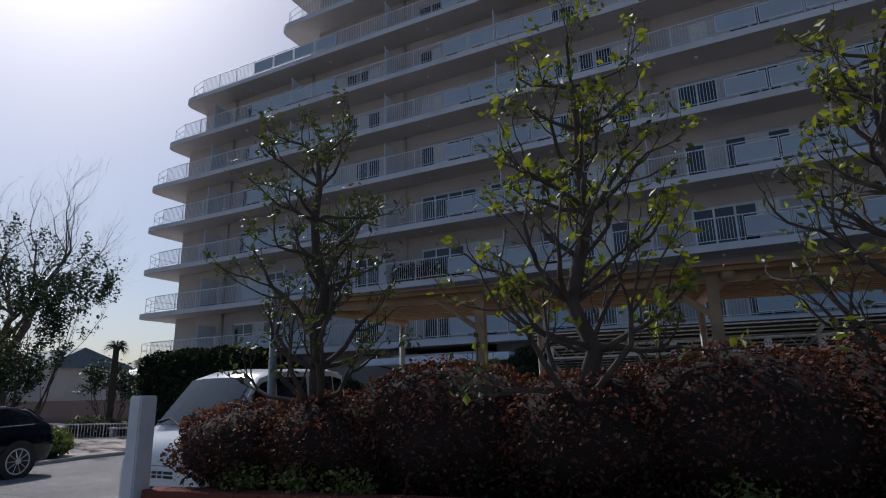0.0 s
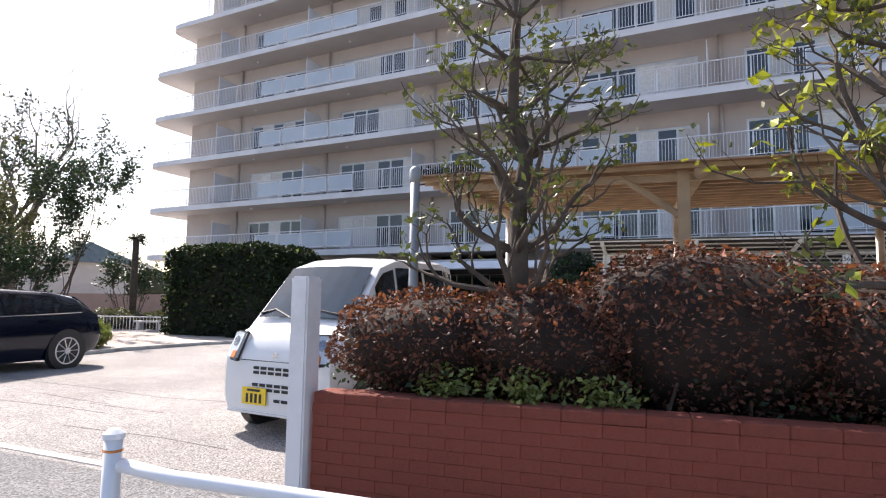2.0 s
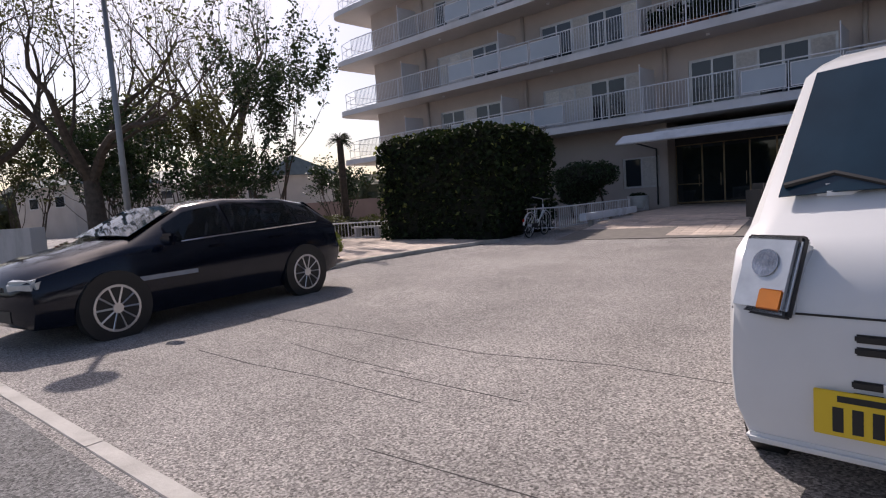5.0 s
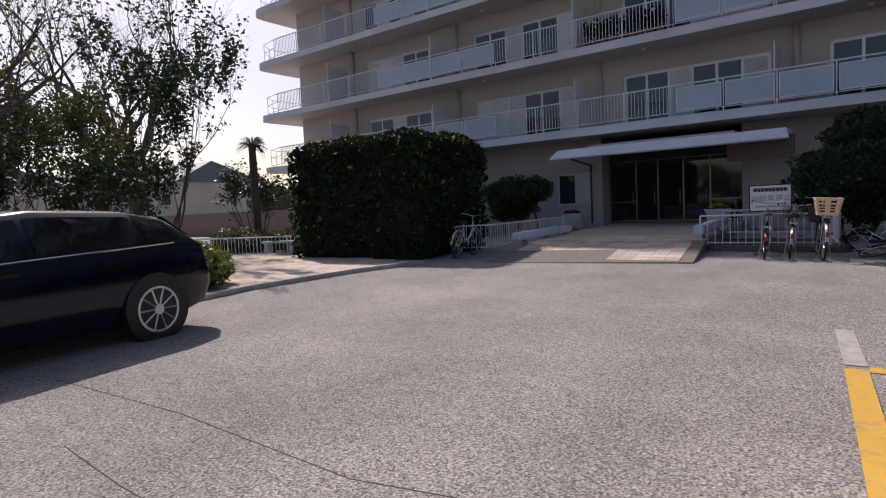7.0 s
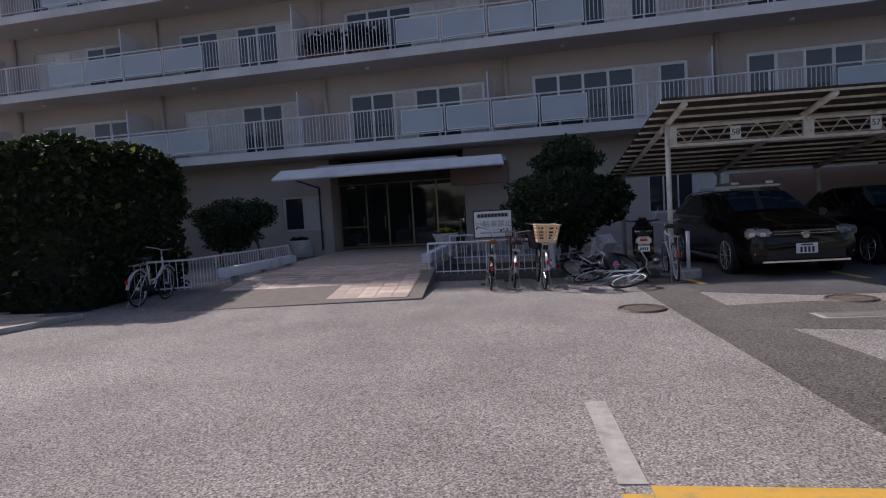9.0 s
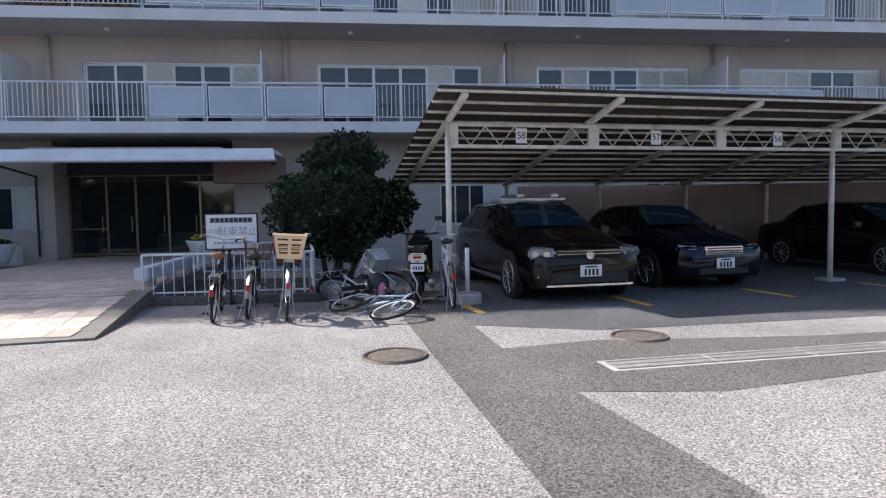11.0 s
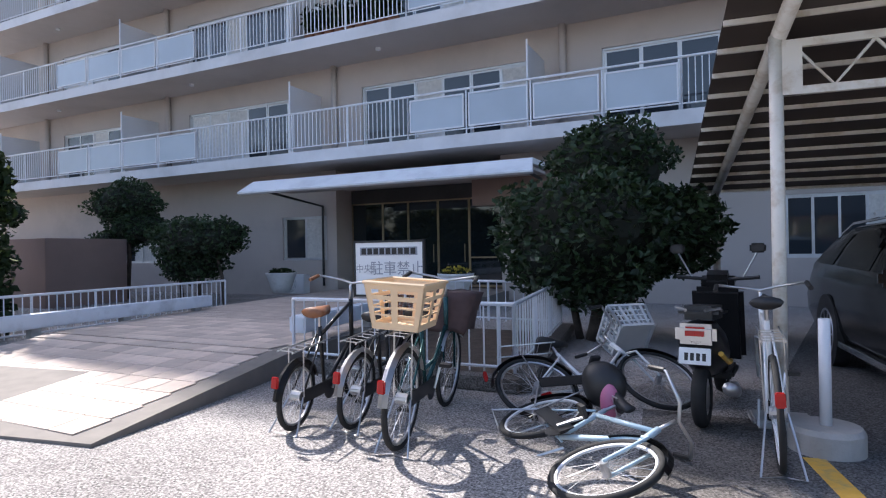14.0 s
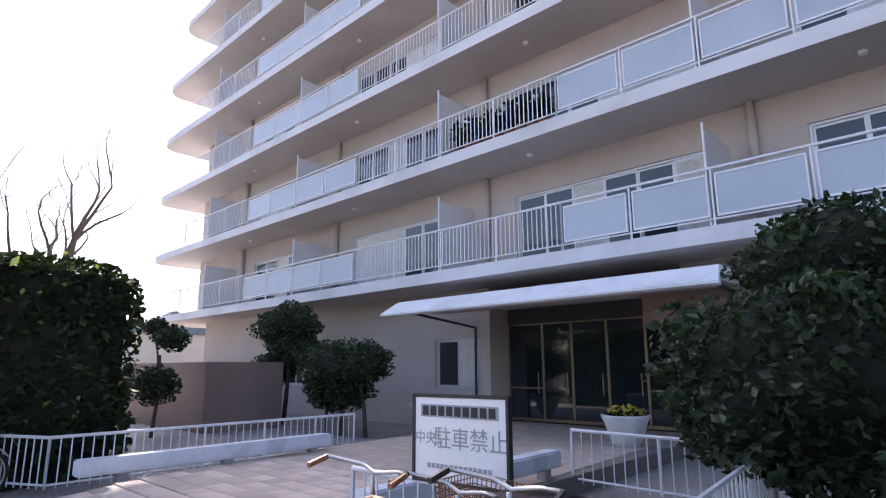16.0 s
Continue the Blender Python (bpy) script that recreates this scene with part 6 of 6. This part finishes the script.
        tube(bm, [A + Vector((0, s, 0)), seat + Vector((0, s * 0.4, -0.06))], 0.008, 6)
    part("frame", bm, M[frame_mat], t, smooth=True)
    bm = bmesh.new()
    for s in (0.045, -0.045):
        tube(bm, [B + Vector((0, s, 0)), B + Vector((-0.06, s, 0.3)), head_b + Vector((0, s * 0.5, 0.0))], 0.011, 6)
    part("fork", bm, M[frame_mat], t, smooth=True)
    bm = bmesh.new()
    tube(bm, [head_t, head_t + Vector((-0.02, 0, 0.12))], 0.013, 6)
    h = head_t + Vector((0.0, 0, 0.13))
    tube(bm, [h + Vector((-0.2, 0.28, 0.02)), h + Vector((-0.08, 0.27, 0.05)), h + Vector((0.04, 0.12, 0.02)), h, h + Vector((0.04, -0.12, 0.02)), h + Vector((-0.08, -0.27, 0.05)), h + Vector((-0.2, -0.28, 0.02))], 0.011, 6)
    hb = part("handlebar", bm, M["steel"], t, smooth=True)
    for s in (1, -1):
        part("grip", tubeb([h + Vector((-0.09, s * 0.272, 0.048)), h + Vector((-0.21, s * 0.28, 0.018))], 0.016, 7), M["saddle" if saddle == "saddle" else "blacksaddle"], hb)
    bm = bmesh.new()
    prof = [(-0.14, 0.085), (-0.1, 0.095), (-0.02, 0.07), (0.06, 0.03), (0.13, 0.018)]
    rows = []
    for x, w in prof:
        c = seat + Vector((x, 0, 0.12))
        rows.append([bm.verts.new(c + Vector((0, w * math.cos(a), 0.035 * math.sin(a) * (1 if math.sin(a) > 0 else 1.2)))) for a in (2 * math.pi * k / 10 for k in range(10))])
    for a, b in zip(rows, rows[1:]):
        for k in range(10):
            bm.faces.new((a[k], a[(k + 1) % 10], b[(k + 1) % 10], b[k]))
    bm.faces.new(list(reversed(rows[0])))
    bm.faces.new(rows[-1])
    part("saddle", bm, M[saddle], t, smooth=True)
    part("seat_post", tubeb([seat, seat + Vector((-0.01, 0, 0.1))], 0.012, 6), M["steel"], t)
    bm = bmesh.new()
    disc(bm, bb + Vector((0, -0.05, 0)), (0, 1, 0), 0.085, 0.006, 20)
    chainring = part("chainring", bm, M["blackframe"], t)
    for s, dz in ((-0.09, 0.16), (0.09, -0.16)):
        part("crank_arm", tubeb([bb + Vector((0, s * 0.8, 0)), bb + Vector((dz * 0.4, s, dz))], 0.01, 5), M["steel"], chainring)
        part("pedal", boxb(bb.x + dz * 0.4 - 0.04, bb.x + dz * 0.4 + 0.04, s - 0.04 + (0.04 if s > 0 else -0.04), s + 0.04 + (0.04 if s > 0 else -0.04), bb.z + dz - 0.012, bb.z + dz + 0.012), M["blackplastic"], chainring)
    if guard:
        part("chain_guard", boxb(A.x, bb.x + 0.08, -0.062, -0.054, r - 0.05, r + 0.05, None, 0.003), M["blackframe"], t)
    if fenders:
        for c, a0, a1 in ((A, 20, 175), (B, 35, 150)):
            bm = bmesh.new()
            rows = []
            for k in range(13):
                a = radians(a0 + (a1 - a0) * k / 12)
                o = c + Vector((math.cos(a), 0, math.sin(a))) * (r + 0.03)
                rows.append([bm.verts.new(o + Vector((math.cos(a) * dz, dy, math.sin(a) * dz))) for dy, dz in ((-0.032, -0.014), (0, 0.004), (0.032, -0.014))])
            for p, q in zip(rows, rows[1:]):
                for k in range(2):
                    bm.faces.new((p[k], q[k], q[k + 1], p[k + 1]))
            bmesh.ops.solidify(bm, geom=bm.faces[:], thickness=0.003)
            part("mudguard", bm, M[fenders], t)
    st = bmesh.new()
    for s in (0.11, -0.11):
        tube(st, [A + Vector((0, s * 0.5, 0)), A + Vector((-0.16, s, -r + 0.012)), A + Vector((-0.13, 0, -r + 0.012))], 0.007, 5)
    part("stand", st, M["steel"], t)
    part("tail_reflector", boxb(A.x - r - 0.06, A.x - r - 0.035, -0.025, 0.025, r + 0.12, r + 0.2, None, 0.006), M["redlens"], t)
    rk = bmesh.new()
    for s in (0.06, -0.06):
        tube(rk, [A + Vector((0, s, 0)), A + Vector((-0.05, s, r + 0.1)), A + Vector((0.3, s, r + 0.12))], 0.006, 5)
        tube(rk, [A + Vector((-0.2, s, r + 0.1)), A + Vector((0.3, s, r + 0.12))], 0.006, 5)
    for k in range(5):
        tube(rk, [A + Vector((-0.18 + 0.11 * k, 0.06, r + 0.105)), A + Vector((-0.18 + 0.11 * k, -0.06, r + 0.105))], 0.004, 4)
    part("rack", rk, M["steel"], t)

    def slotted(c, w, d, hgt, material, name, flare=1.12, wires=False):
        """An open basket with pierced sides."""
        k = part(name, boxb(c.x - d / 2, c.x + d / 2, c.y - w / 2, c.y + w / 2, c.z, c.z + 0.012), material, t)
        bm = bmesh.new()
        nz, nn = (4, 7) if not wires else (8, 12)
        bar = 0.012 if not wires else 0.003

        def q(u, side, v):
            f = 1 + (flare - 1) * v
            W, D = w / 2 * f, d / 2 * f
            z = c.z + hgt * v
            e = {0: (-D, -W + 2 * W * u), 1: (D, -W + 2 * W * u), 2: (-D + 2 * D * u, -W), 3: (-D + 2 * D * u, W)}[side]
            return Vector((c.x + e[0], c.y + e[1], z))
        if not wires and name == "rear_basket":
            # moulded panels with broad openings and thin slats across them
            solid = [(0, 1, 0, 0.15), (0, 1, 0.86, 1), (0, 0.1, 0.15, 0.86), (0.9, 1, 0.15, 0.86), (0.44, 0.56, 0.15, 0.86), (0.1, 0.44, 0.64, 0.73), (0.56, 0.9, 0.64, 0.73), (0.1, 0.44, 0.3, 0.335), (0.56, 0.9, 0.3, 0.335), (0.1, 0.44, 0.46, 0.495), (0.56, 0.9, 0.46, 0.495)]
            inward = {0: (1, 0), 1: (-1, 0), 2: (0, 1), 3: (0, -1)}
            for side in range(4):
                o = Vector((*inward[side], 0)) * 0.007
                for u0, u1, v0, v1 in solid:
                    c4 = [q(u0, side, v0), q(u1, side, v0), q(u1, side, v1), q(u0, side, v1)]
                    vs = [bm.verts.new(p) for p in c4] + [bm.verts.new(p + o) for p in c4]
                    for fc in ((0, 1, 2, 3), (7, 6, 5, 4), (0, 4, 5, 1), (1, 5, 6, 2), (2, 6, 7, 3), (3, 7, 4, 0)):
                        bm.faces.new([vs[e] for e in fc])
                tube(bm, [q(0, side, 1), q(1, side, 1)], 0.012, 6)
            bmesh.ops.recalc_face_normals(bm, faces=bm.faces[:])
            part("sides", bm, material, k)
            return k
        for side in range(4):
            for j in range(nz + 1):
                v = j / nz
                tube(bm, [q(0, side, v), q(1, side, v)], bar * (1.7 if j in (0, nz) and not wires else 1.0), 4)
            for i in range(nn + 1):
                if not wires and i not in (0, nn):
                    tube(bm, [q(i / nn, side, 0.0), q(i / nn, side, 1)], bar * (0.8 if i % 2 else 1.5), 4)
                else:
                    tube(bm, [q(i / nn, side, 0), q(i / nn, side, 1)], bar * (1.4 if not wires else 1), 4)
        part("mesh", bm, material, k)
        return k

    if rear_basket:
        slotted(A + Vector((-0.02, 0, r + 0.14)), 0.3, 0.36, 0.29, M[rear_basket], "rear_basket", 1.32)
    if basket:
        slotted(B + Vector((0.02, 0, r + 0.16)), 0.32, 0.3, 0.24, M[basket], "front_basket", 1.2, basket != "basket_grey")
    if bag:
        bm = boxb(B.x - 0.14, B.x + 0.2, -0.19, 0.19, r + 0.3, r + 0.62)
        bmesh.ops.subdivide_edges(bm, edges=bm.edges[:], cuts=5, use_grid_fill=True)
        for v in bm.verts:
            v.co += Vector((noise.noise(v.co * 9), noise.noise(v.co * 9 + Vector((4, 0, 0))), noise.noise(v.co * 8 + Vector((0, 7, 0))))) * 0.028
            v.co.y *= 0.8 + 0.35 * (v.co.z - r - 0.3) / 0.32
        part("basket_cover", bm, M["bag"], t, smooth=True)
    return t


def ride(x, y, heading, lean=0.0, roll=0.0, z=0.0):
    """Puts a bicycle down by its rear wheel's foot."""
    return Matrix.Translation((x, y, z)) @ pose(0, 0, 0, 0, 0, heading) @ pose(0, 0, 0, roll + lean, 0, 0) @ pose(0.52, 0, 0)


bike("small-wheeled black folding bicycle with a brown saddle", ride(-9.18, 14.78, 99, 5), "blackframe", 0.25, 1.0, saddle="saddle", fenders="blackframe", low_step=False, seat_h=0.82, bar_h=1.05)
bike("dark bicycle with chrome mudguards among the parked bicycles", ride(-8.8, 14.98, 97, 6), "blackframe", 0.28, 1.0, fenders="steel", basket="brownplastic", seat_h=0.78, bar_h=0.98)
bike("teal city bicycle with a cream rear basket", ride(-8.27, 14.76, 99, 4), "teal", 0.33, 1.08, fenders="steel", rear_basket="basket_cream", bag=True, seat_h=0.84, bar_h=1.08)
bike("white sports bicycle standing beside the carport post", ride(-6.08, 15.25, 90, -3), "whiteframe", 0.33, 1.02, rim="whiteframe", low_step=False, seat_h=0.92, bar_h=1.0, guard=False)
bike("pale old bicycle standing in the hedge's shade", ride(-15.5, 13.9, 100, 6), "whiteframe", 0.33, 1.0, fenders="whiteframe", seat_h=0.84)
bike("fallen pale blue children's bicycle with white rims lying on the ground", ride(-7.75, 15.2, -55, 0, -74, 0.05), "bluewhite", 0.31, 0.98, rim="whiteframe", fenders="blackframe", low_step=False, seat_h=0.75, bar_h=0.9)
bike("fallen bicycle with pale baskets leaning on the scooter", ride(-7.5, 15.62, 38, 0, -58, 0.03), "whiteframe", 0.33, 1.04, basket="basket_grey", fenders="blackframe", seat_h=0.8, bar_h=0.95)

# ---------------------------------------------------------------- scooter
sc = thing("scooter", "black and pale motor scooter parked with its tail outwards", "scooter", at=pose(-6.45, 16.55, 0, 0, 0, 84))
for nm, x in (("rear_wheel", -0.58), ("front_wheel", 0.6)):
    bm = bmesh.new()
    ring(bm, (x, 0, 0.22), (0, 1, 0), 0.17, 0.05, 28, 8)
    w = part(nm, bm, M["rubber"], sc, smooth=True)
    bm = bmesh.new()
    disc(bm, (x, 0, 0.22), (0, 1, 0), 0.13, 0.07, 20)
    part("rim", bm, M["alloy"], w)
bm = bmesh.new()
rows = []
for x, w, z0, z1 in ((-0.82, 0.05, 0.62, 0.74), (-0.7, 0.13, 0.45, 0.78), (-0.4, 0.16, 0.32, 0.76), (-0.1, 0.14, 0.28, 0.66), (0.02, 0.12, 0.26, 0.45)):
    rows.append([bm.verts.new((x, w * math.cos(a), (z0 + z1) / 2 + (z1 - z0) / 2 * math.sin(a))) for a in (2 * math.pi * k / 12 for k in range(12))])
for a, b in zip(rows, rows[1:]):
    for k in range(12):
        bm.faces.new((a[k], a[(k + 1) % 12], b[(k + 1) % 12], b[k]))
bm.faces.new(list(reversed(rows[0])))
bm.faces.new(rows[-1])
part("tail_fairing", bm, M["blackframe"], sc, smooth=True)
slab_part("seat", sc, (-0.4, 0, 0.8), (0.66, 0.26, 0.1), M["blacksaddle"], 4, 0, 0.04)
slab_part("footboard", sc, (0.2, 0, 0.27), (0.42, 0.3, 0.07), M["blackplastic"], 0, 0, 0.02)
slab_part("leg_shield", sc, (0.46, 0, 0.62), (0.1, 0.4, 0.66), M["blackframe"], -18, 0, 0.04)
slab_part("tail_lamp", sc, (-0.84, 0, 0.7), (0.06, 0.17, 0.085), M["redlens"], 0, 0, 0.025)
slab_part("lamp_surround", sc, (-0.81, 0, 0.69), (0.08, 0.26, 0.14), M["steel"], 0, 0, 0.03)
pl = slab_part("number_plate", sc, (-0.87, 0, 0.55), (0.01, 0.2, 0.11), M["plate_w"], 12, 0, 0.003)
for k in range(4):
    part("lettering_bar", boxb(-0.0062, -0.0052, -0.07 + 0.037 * k, -0.047 + 0.037 * k, -0.03, 0.02), M["ink"], pl)
part("front_mudguard", boxb(0.44, 0.76, -0.07, 0.07, 0.38, 0.45, None, 0.03), M["blackframe"], sc)
part("handlebar", tubeb([(0.36, 0.32, 1.02), (0.4, 0.1, 1.0), (0.4, -0.1, 1.0), (0.36, -0.32, 1.02)], 0.016, 7), M["blackplastic"], sc)
part("steering_column", tubeb([(0.6, 0, 0.4), (0.4, 0, 1.0)], 0.03, 8), M["blackplastic"], sc)
slab_part("head_fairing", sc, (0.44, 0, 0.98), (0.2, 0.26, 0.16), M["blackframe"], -20, 0, 0.05)
for s in (1, -1):
    part("mirror_stem", tubeb([(0.38, s * 0.2, 1.02), (0.36, s * 0.3, 1.22)], 0.007, 5), M["steel"], sc)
    slab_part("mirror", sc, (0.36, s * 0.31, 1.26), (0.03, 0.12, 0.08), M["blackplastic"], 0, 0, 0.02)
    part("grab_rail", tubeb([(-0.5, s * 0.13, 0.82), (-0.72, s * 0.14, 0.86), (-0.82, s * 0.06, 0.85)], 0.011, 6), M["steel"], sc)
part("stripe", tubeb([(-0.7, -0.14, 0.55), (-0.45, -0.165, 0.45), (-0.2, -0.15, 0.42)], 0.018, 6), M["yellow_line"], sc)
part("exhaust", tubeb([(-0.1, -0.17, 0.22), (-0.5, -0.2, 0.26), (-0.8, -0.2, 0.34)], [0.03, 0.05, 0.045], 10), M["steel"], sc, smooth=True)
hel = thing("cloth_bundle", "dark and pale cloth bag dropped on the fallen bicycle", "bag", at=pose(-7.15, 15.5, 0.3))
bm = bmesh.new()
core_blob(bm, (0, 0, 0.05), (0.15, 0.12, 0.16), 1.0, 0.9)
part("cloth", bm, M["blacksaddle"], hel, smooth=True)
bm = bmesh.new()
core_blob(bm, (0.09, -0.09, -0.04), (0.06, 0.05, 0.12), 1.0, 0.8)
part("pale_cloth", bm, M["pink"], hel, smooth=True)

# ---------------------------------------------------------------- sign, bollard, lamps
sg = thing("notice_board", "white notice board on two dark posts in front of the railing", "sign", at=pose(-9.29, 16.34, 0, 0, 0, 4))
part("board", boxb(-0.365, 0.365, -0.012, 0.012, 0.86, 1.37, None, 0.004), M["sign"], sg)
bm = bmesh.new()
for p in ((-0.38, 0.38, 1.37, 1.39), (-0.38, 0.38, 0.84, 0.86), (-0.385, -0.365, 0.84, 1.39), (0.365, 0.385, 0.84, 1.39)):
    box(bm, p[0], p[1], -0.02, 0.02, p[2], p[3])
part("board_frame", bm, M["blackplastic"], sg)
for s in (-0.05, 0.33):
    part("post", tubeb([(s, 0.03, 0), (s, 0.03, 1.37)], 0.018, 8), M["blackplastic"], sg)
bm = bmesh.new()
box(bm, -0.31, 0.31, -0.0165, -0.0125, 1.245, 1.325)
part("title_bar", bm, M["ink_grey"], sg)
text_bars("heading_bar", sg, -0.3, 0.3, 1.255, 1.315, 9, M["ink"], -0.0172)
wd = words("warning_text", "\u99d0\u8eca\u7981\u6b62", 0.145, M["ink_grey"], sg, pose(0.09, -0.0145, 1.11, 90, 0, 0))
wd2 = words("smaller_text", "\u4e2d\u592e", 0.09, M["ink_grey"], sg, pose(-0.27, -0.0145, 1.11, 90, 0, 0))
text_bars("footer_bar", sg, -0.26, 0.26, 0.93, 0.96, 14, M["ink_grey"], -0.0135)

bo = thing("bollard", "white pipe bollard in a round concrete foot", "bollard", at=pose(-5.8, 15.75, 0))
part("foot", lathe([(0.21, 0), (0.21, 0.13), (0.19, 0.16)], 24), M["concrete"], bo)
part("pipe", tubeb([(0, 0, 0.1), (0, 0, 0.82)], 0.034, 12), M["rail"], bo, smooth=True)

lp = thing("street_lamp", "grey lamp post with a round mushroom head", "street lamp", at=pose(-15.95, 4.35, 0) @ Matrix.Diagonal((0.72, 0.72, 0.685, 1)))
part("pole", tubeb([(0, 0, 0), (0, 0, 3.4), (0, 0, 6.75)], [0.075, 0.06, 0.05], 12), M["galv"], lp, smooth=True)
part("collar", lathe([(0.08, 6.7), (0.16, 6.8), (0.2, 6.95)], 16), M["lamp_head"], lp)
part("globe", lathe([(0.2, 6.94), (0.34, 7.0), (0.36, 7.05), (0.3, 7.14), (0.15, 7.22), (0.02, 7.25)], 20), M["lamp_head"], lp, smooth=True)

wl = thing("wall_lamp_pole", "grey pole with a small hooded lamp beside the street carport", "street lamp", at=pose(-5.27, 3.9, 0))
part("pole", tubeb([(0, 0, 0), (0, 0, 2.5)], 0.045, 10), M["galv"], wl, smooth=True)
part("hood", lathe([(0.046, 2.4), (0.055, 2.43), (0.055, 2.52), (0.03, 2.55), (0.01, 2.56)], 16), M["galv"], wl, smooth=True)
ac = thing("air_conditioner", "pale outdoor air conditioning unit under the shrub", "air conditioner", at=pose(-17.6, 24.9, 0.1))
part("case", boxb(-0.4, 0.4, -0.15, 0.15, 0, 0.55, None, 0.02), M["sign"], ac)
bm = bmesh.new()
for r in (0.06, 0.12, 0.18, 0.23):
    ring(bm, (-0.1, -0.155, 0.28), (0, 1, 0), r, 0.006, 24, 4)
part("fan_grille", bm, M["ink_grey"], ac)
bench = thing("garden_bench", "small pale bench on the path behind the railing", "bench", at=pose(-22.5, 14.2, 0, 0, 0, 16))
part("seat", boxb(-0.6, 0.6, -0.18, 0.18, 0.36, 0.42, None, 0.01), M["partition"], bench)
for s in (-0.45, 0.45):
    part("leg", boxb(s - 0.05, s + 0.05, -0.15, 0.15, 0, 0.36, None, 0.01), M["partition"], bench)
# ---------------------------------------------------------------- bricks and pavers
def piece_mesh(name, x, y, z, material, bevel=0.004):
    bm = boxb(-x / 2, x / 2, -y / 2, y / 2, -z / 2, z / 2)
    bmesh.ops.bevel(bm, geom=bm.edges[:], offset=bevel, segments=1, affect="EDGES")
    me = bpy.data.meshes.new(name)
    bm.to_mesh(me)
    bm.free()
    me.materials.append(material)
    return me


rng = np.random.default_rng(77)
full, half = piece_mesh("brick", 0.2212, 0.09, 0.0722, M["brick"], 0.0015), piece_mesh("half_brick", 0.106, 0.09, 0.0722, M["brick"], 0.0015)
cap = piece_mesh("cap_brick", 0.2215, 0.205, 0.066, M["brick"], 0.006)
count = 0
rest = bmesh.new()
for row in range(9):
    z = 0.037 + 0.0735 * row
    x = 0.106 if row % 2 == 0 else 0.0
    while x < 9.4:
        w = full if x > 0.05 else half
        xx = x if x > 0.05 else 0.05
        m = pose(xx, 0.045 + 0.001 * rng.normal(), z, 0, 0, 0.12 * rng.normal())
        if x < 5.6 and row > 0 and count < 285:
            o = new("brick", w)
            o.parent = planter
            o.matrix_basis = m
            count += 1
        else:
            box(rest, -0.109 if w is full else -0.052, 0.109 if w is full else 0.052, -0.045, 0.045, -0.0347, 0.0347, m)
        x += 0.2225
link("bricks_beyond", rest, M["brick"], planter)["kind"] = "stuff"
x = 0.05
while x < 9.3:
    o = new("cap_brick", cap)
    o.parent = planter
    o.matrix_basis = pose(x + 0.06, 0.1, 0.694 + 0.001 * rng.normal())
    x += 0.2225

# pavers on the apron: the nearest as pieces, the others joined
tile = piece_mesh("paver", 0.292, 0.292, 0.03, M["tile"], 0.003)
rest = bmesh.new()
near = 0
y = 14.15
while y < 25.9:
    f = (y - 12.6) / 13.9
    i = 0 if y < 16.2 else (1 if y < 20 else 2)
    ka = min(1, max(0, (y - LEFT[i][1]) / (LEFT[i + 1][1] - LEFT[i][1])))
    kb = min(1, max(0, (y - RIGHT[i][1]) / (RIGHT[i + 1][1] - RIGHT[i][1])))
    xa = LEFT[i][0] + (LEFT[i + 1][0] - LEFT[i][0]) * ka
    xb = RIGHT[i][0] + (RIGHT[i + 1][0] - RIGHT[i][0]) * kb
    x = xa + 0.2
    while x < xb - 0.16:
        slope = math.degrees(math.atan(FLOOR / 2.7)) if y < 16.15 else 0
        m = pose(x, y, apron_z(y) + 0.004, slope, 0, 0.2 * rng.normal())
        if y < 18.6 and near < 270:
            o = new("paver", tile)
            o.parent = apron
            o.matrix_basis = m
            near += 1
        else:
            box(rest, -0.146, 0.146, -0.146, 0.146, -0.012, 0.0145, m)
        x += 0.3
    y += 0.3
link("pavers_beyond", rest, M["tile"], apron)["kind"] = "stuff"
inside = lambda px, py, poly: sum((poly[k][1] > py) != (poly[k - 1][1] > py) and px < (poly[k - 1][0] - poly[k][0]) * (py - poly[k][1]) / (poly[k - 1][1] - poly[k][1]) + poly[k][0] for k in range(len(poly))) % 2 == 1
poly = [*path_edge, (-20.9, 14.1), (-27, 12.2), (-27, 9.2), (-18.2, 7.2), (-17.6, 6.3)]
rest = bmesh.new()
near = 0
for j in range(28):
    for i in range(42):
        px, py = -26 + 0.3 * i + 0.15 * (j % 2), 6.1 + 0.3 * j
        if inside(px, py, poly) and inside(px + 0.2, py, poly) and inside(px - 0.2, py, poly):
            if px > -19.5 and near < 280 and py > 6.4:
                o = new("paver", tile)
                o.parent = path
                o.matrix_basis = pose(px, py, 0.026)
                near += 1
            else:
                box(rest, px - 0.146, px + 0.146, py - 0.146, py + 0.146, 0.02, 0.041)
link("pavers_beyond", rest, M["tile"], path)["kind"] = "stuff"
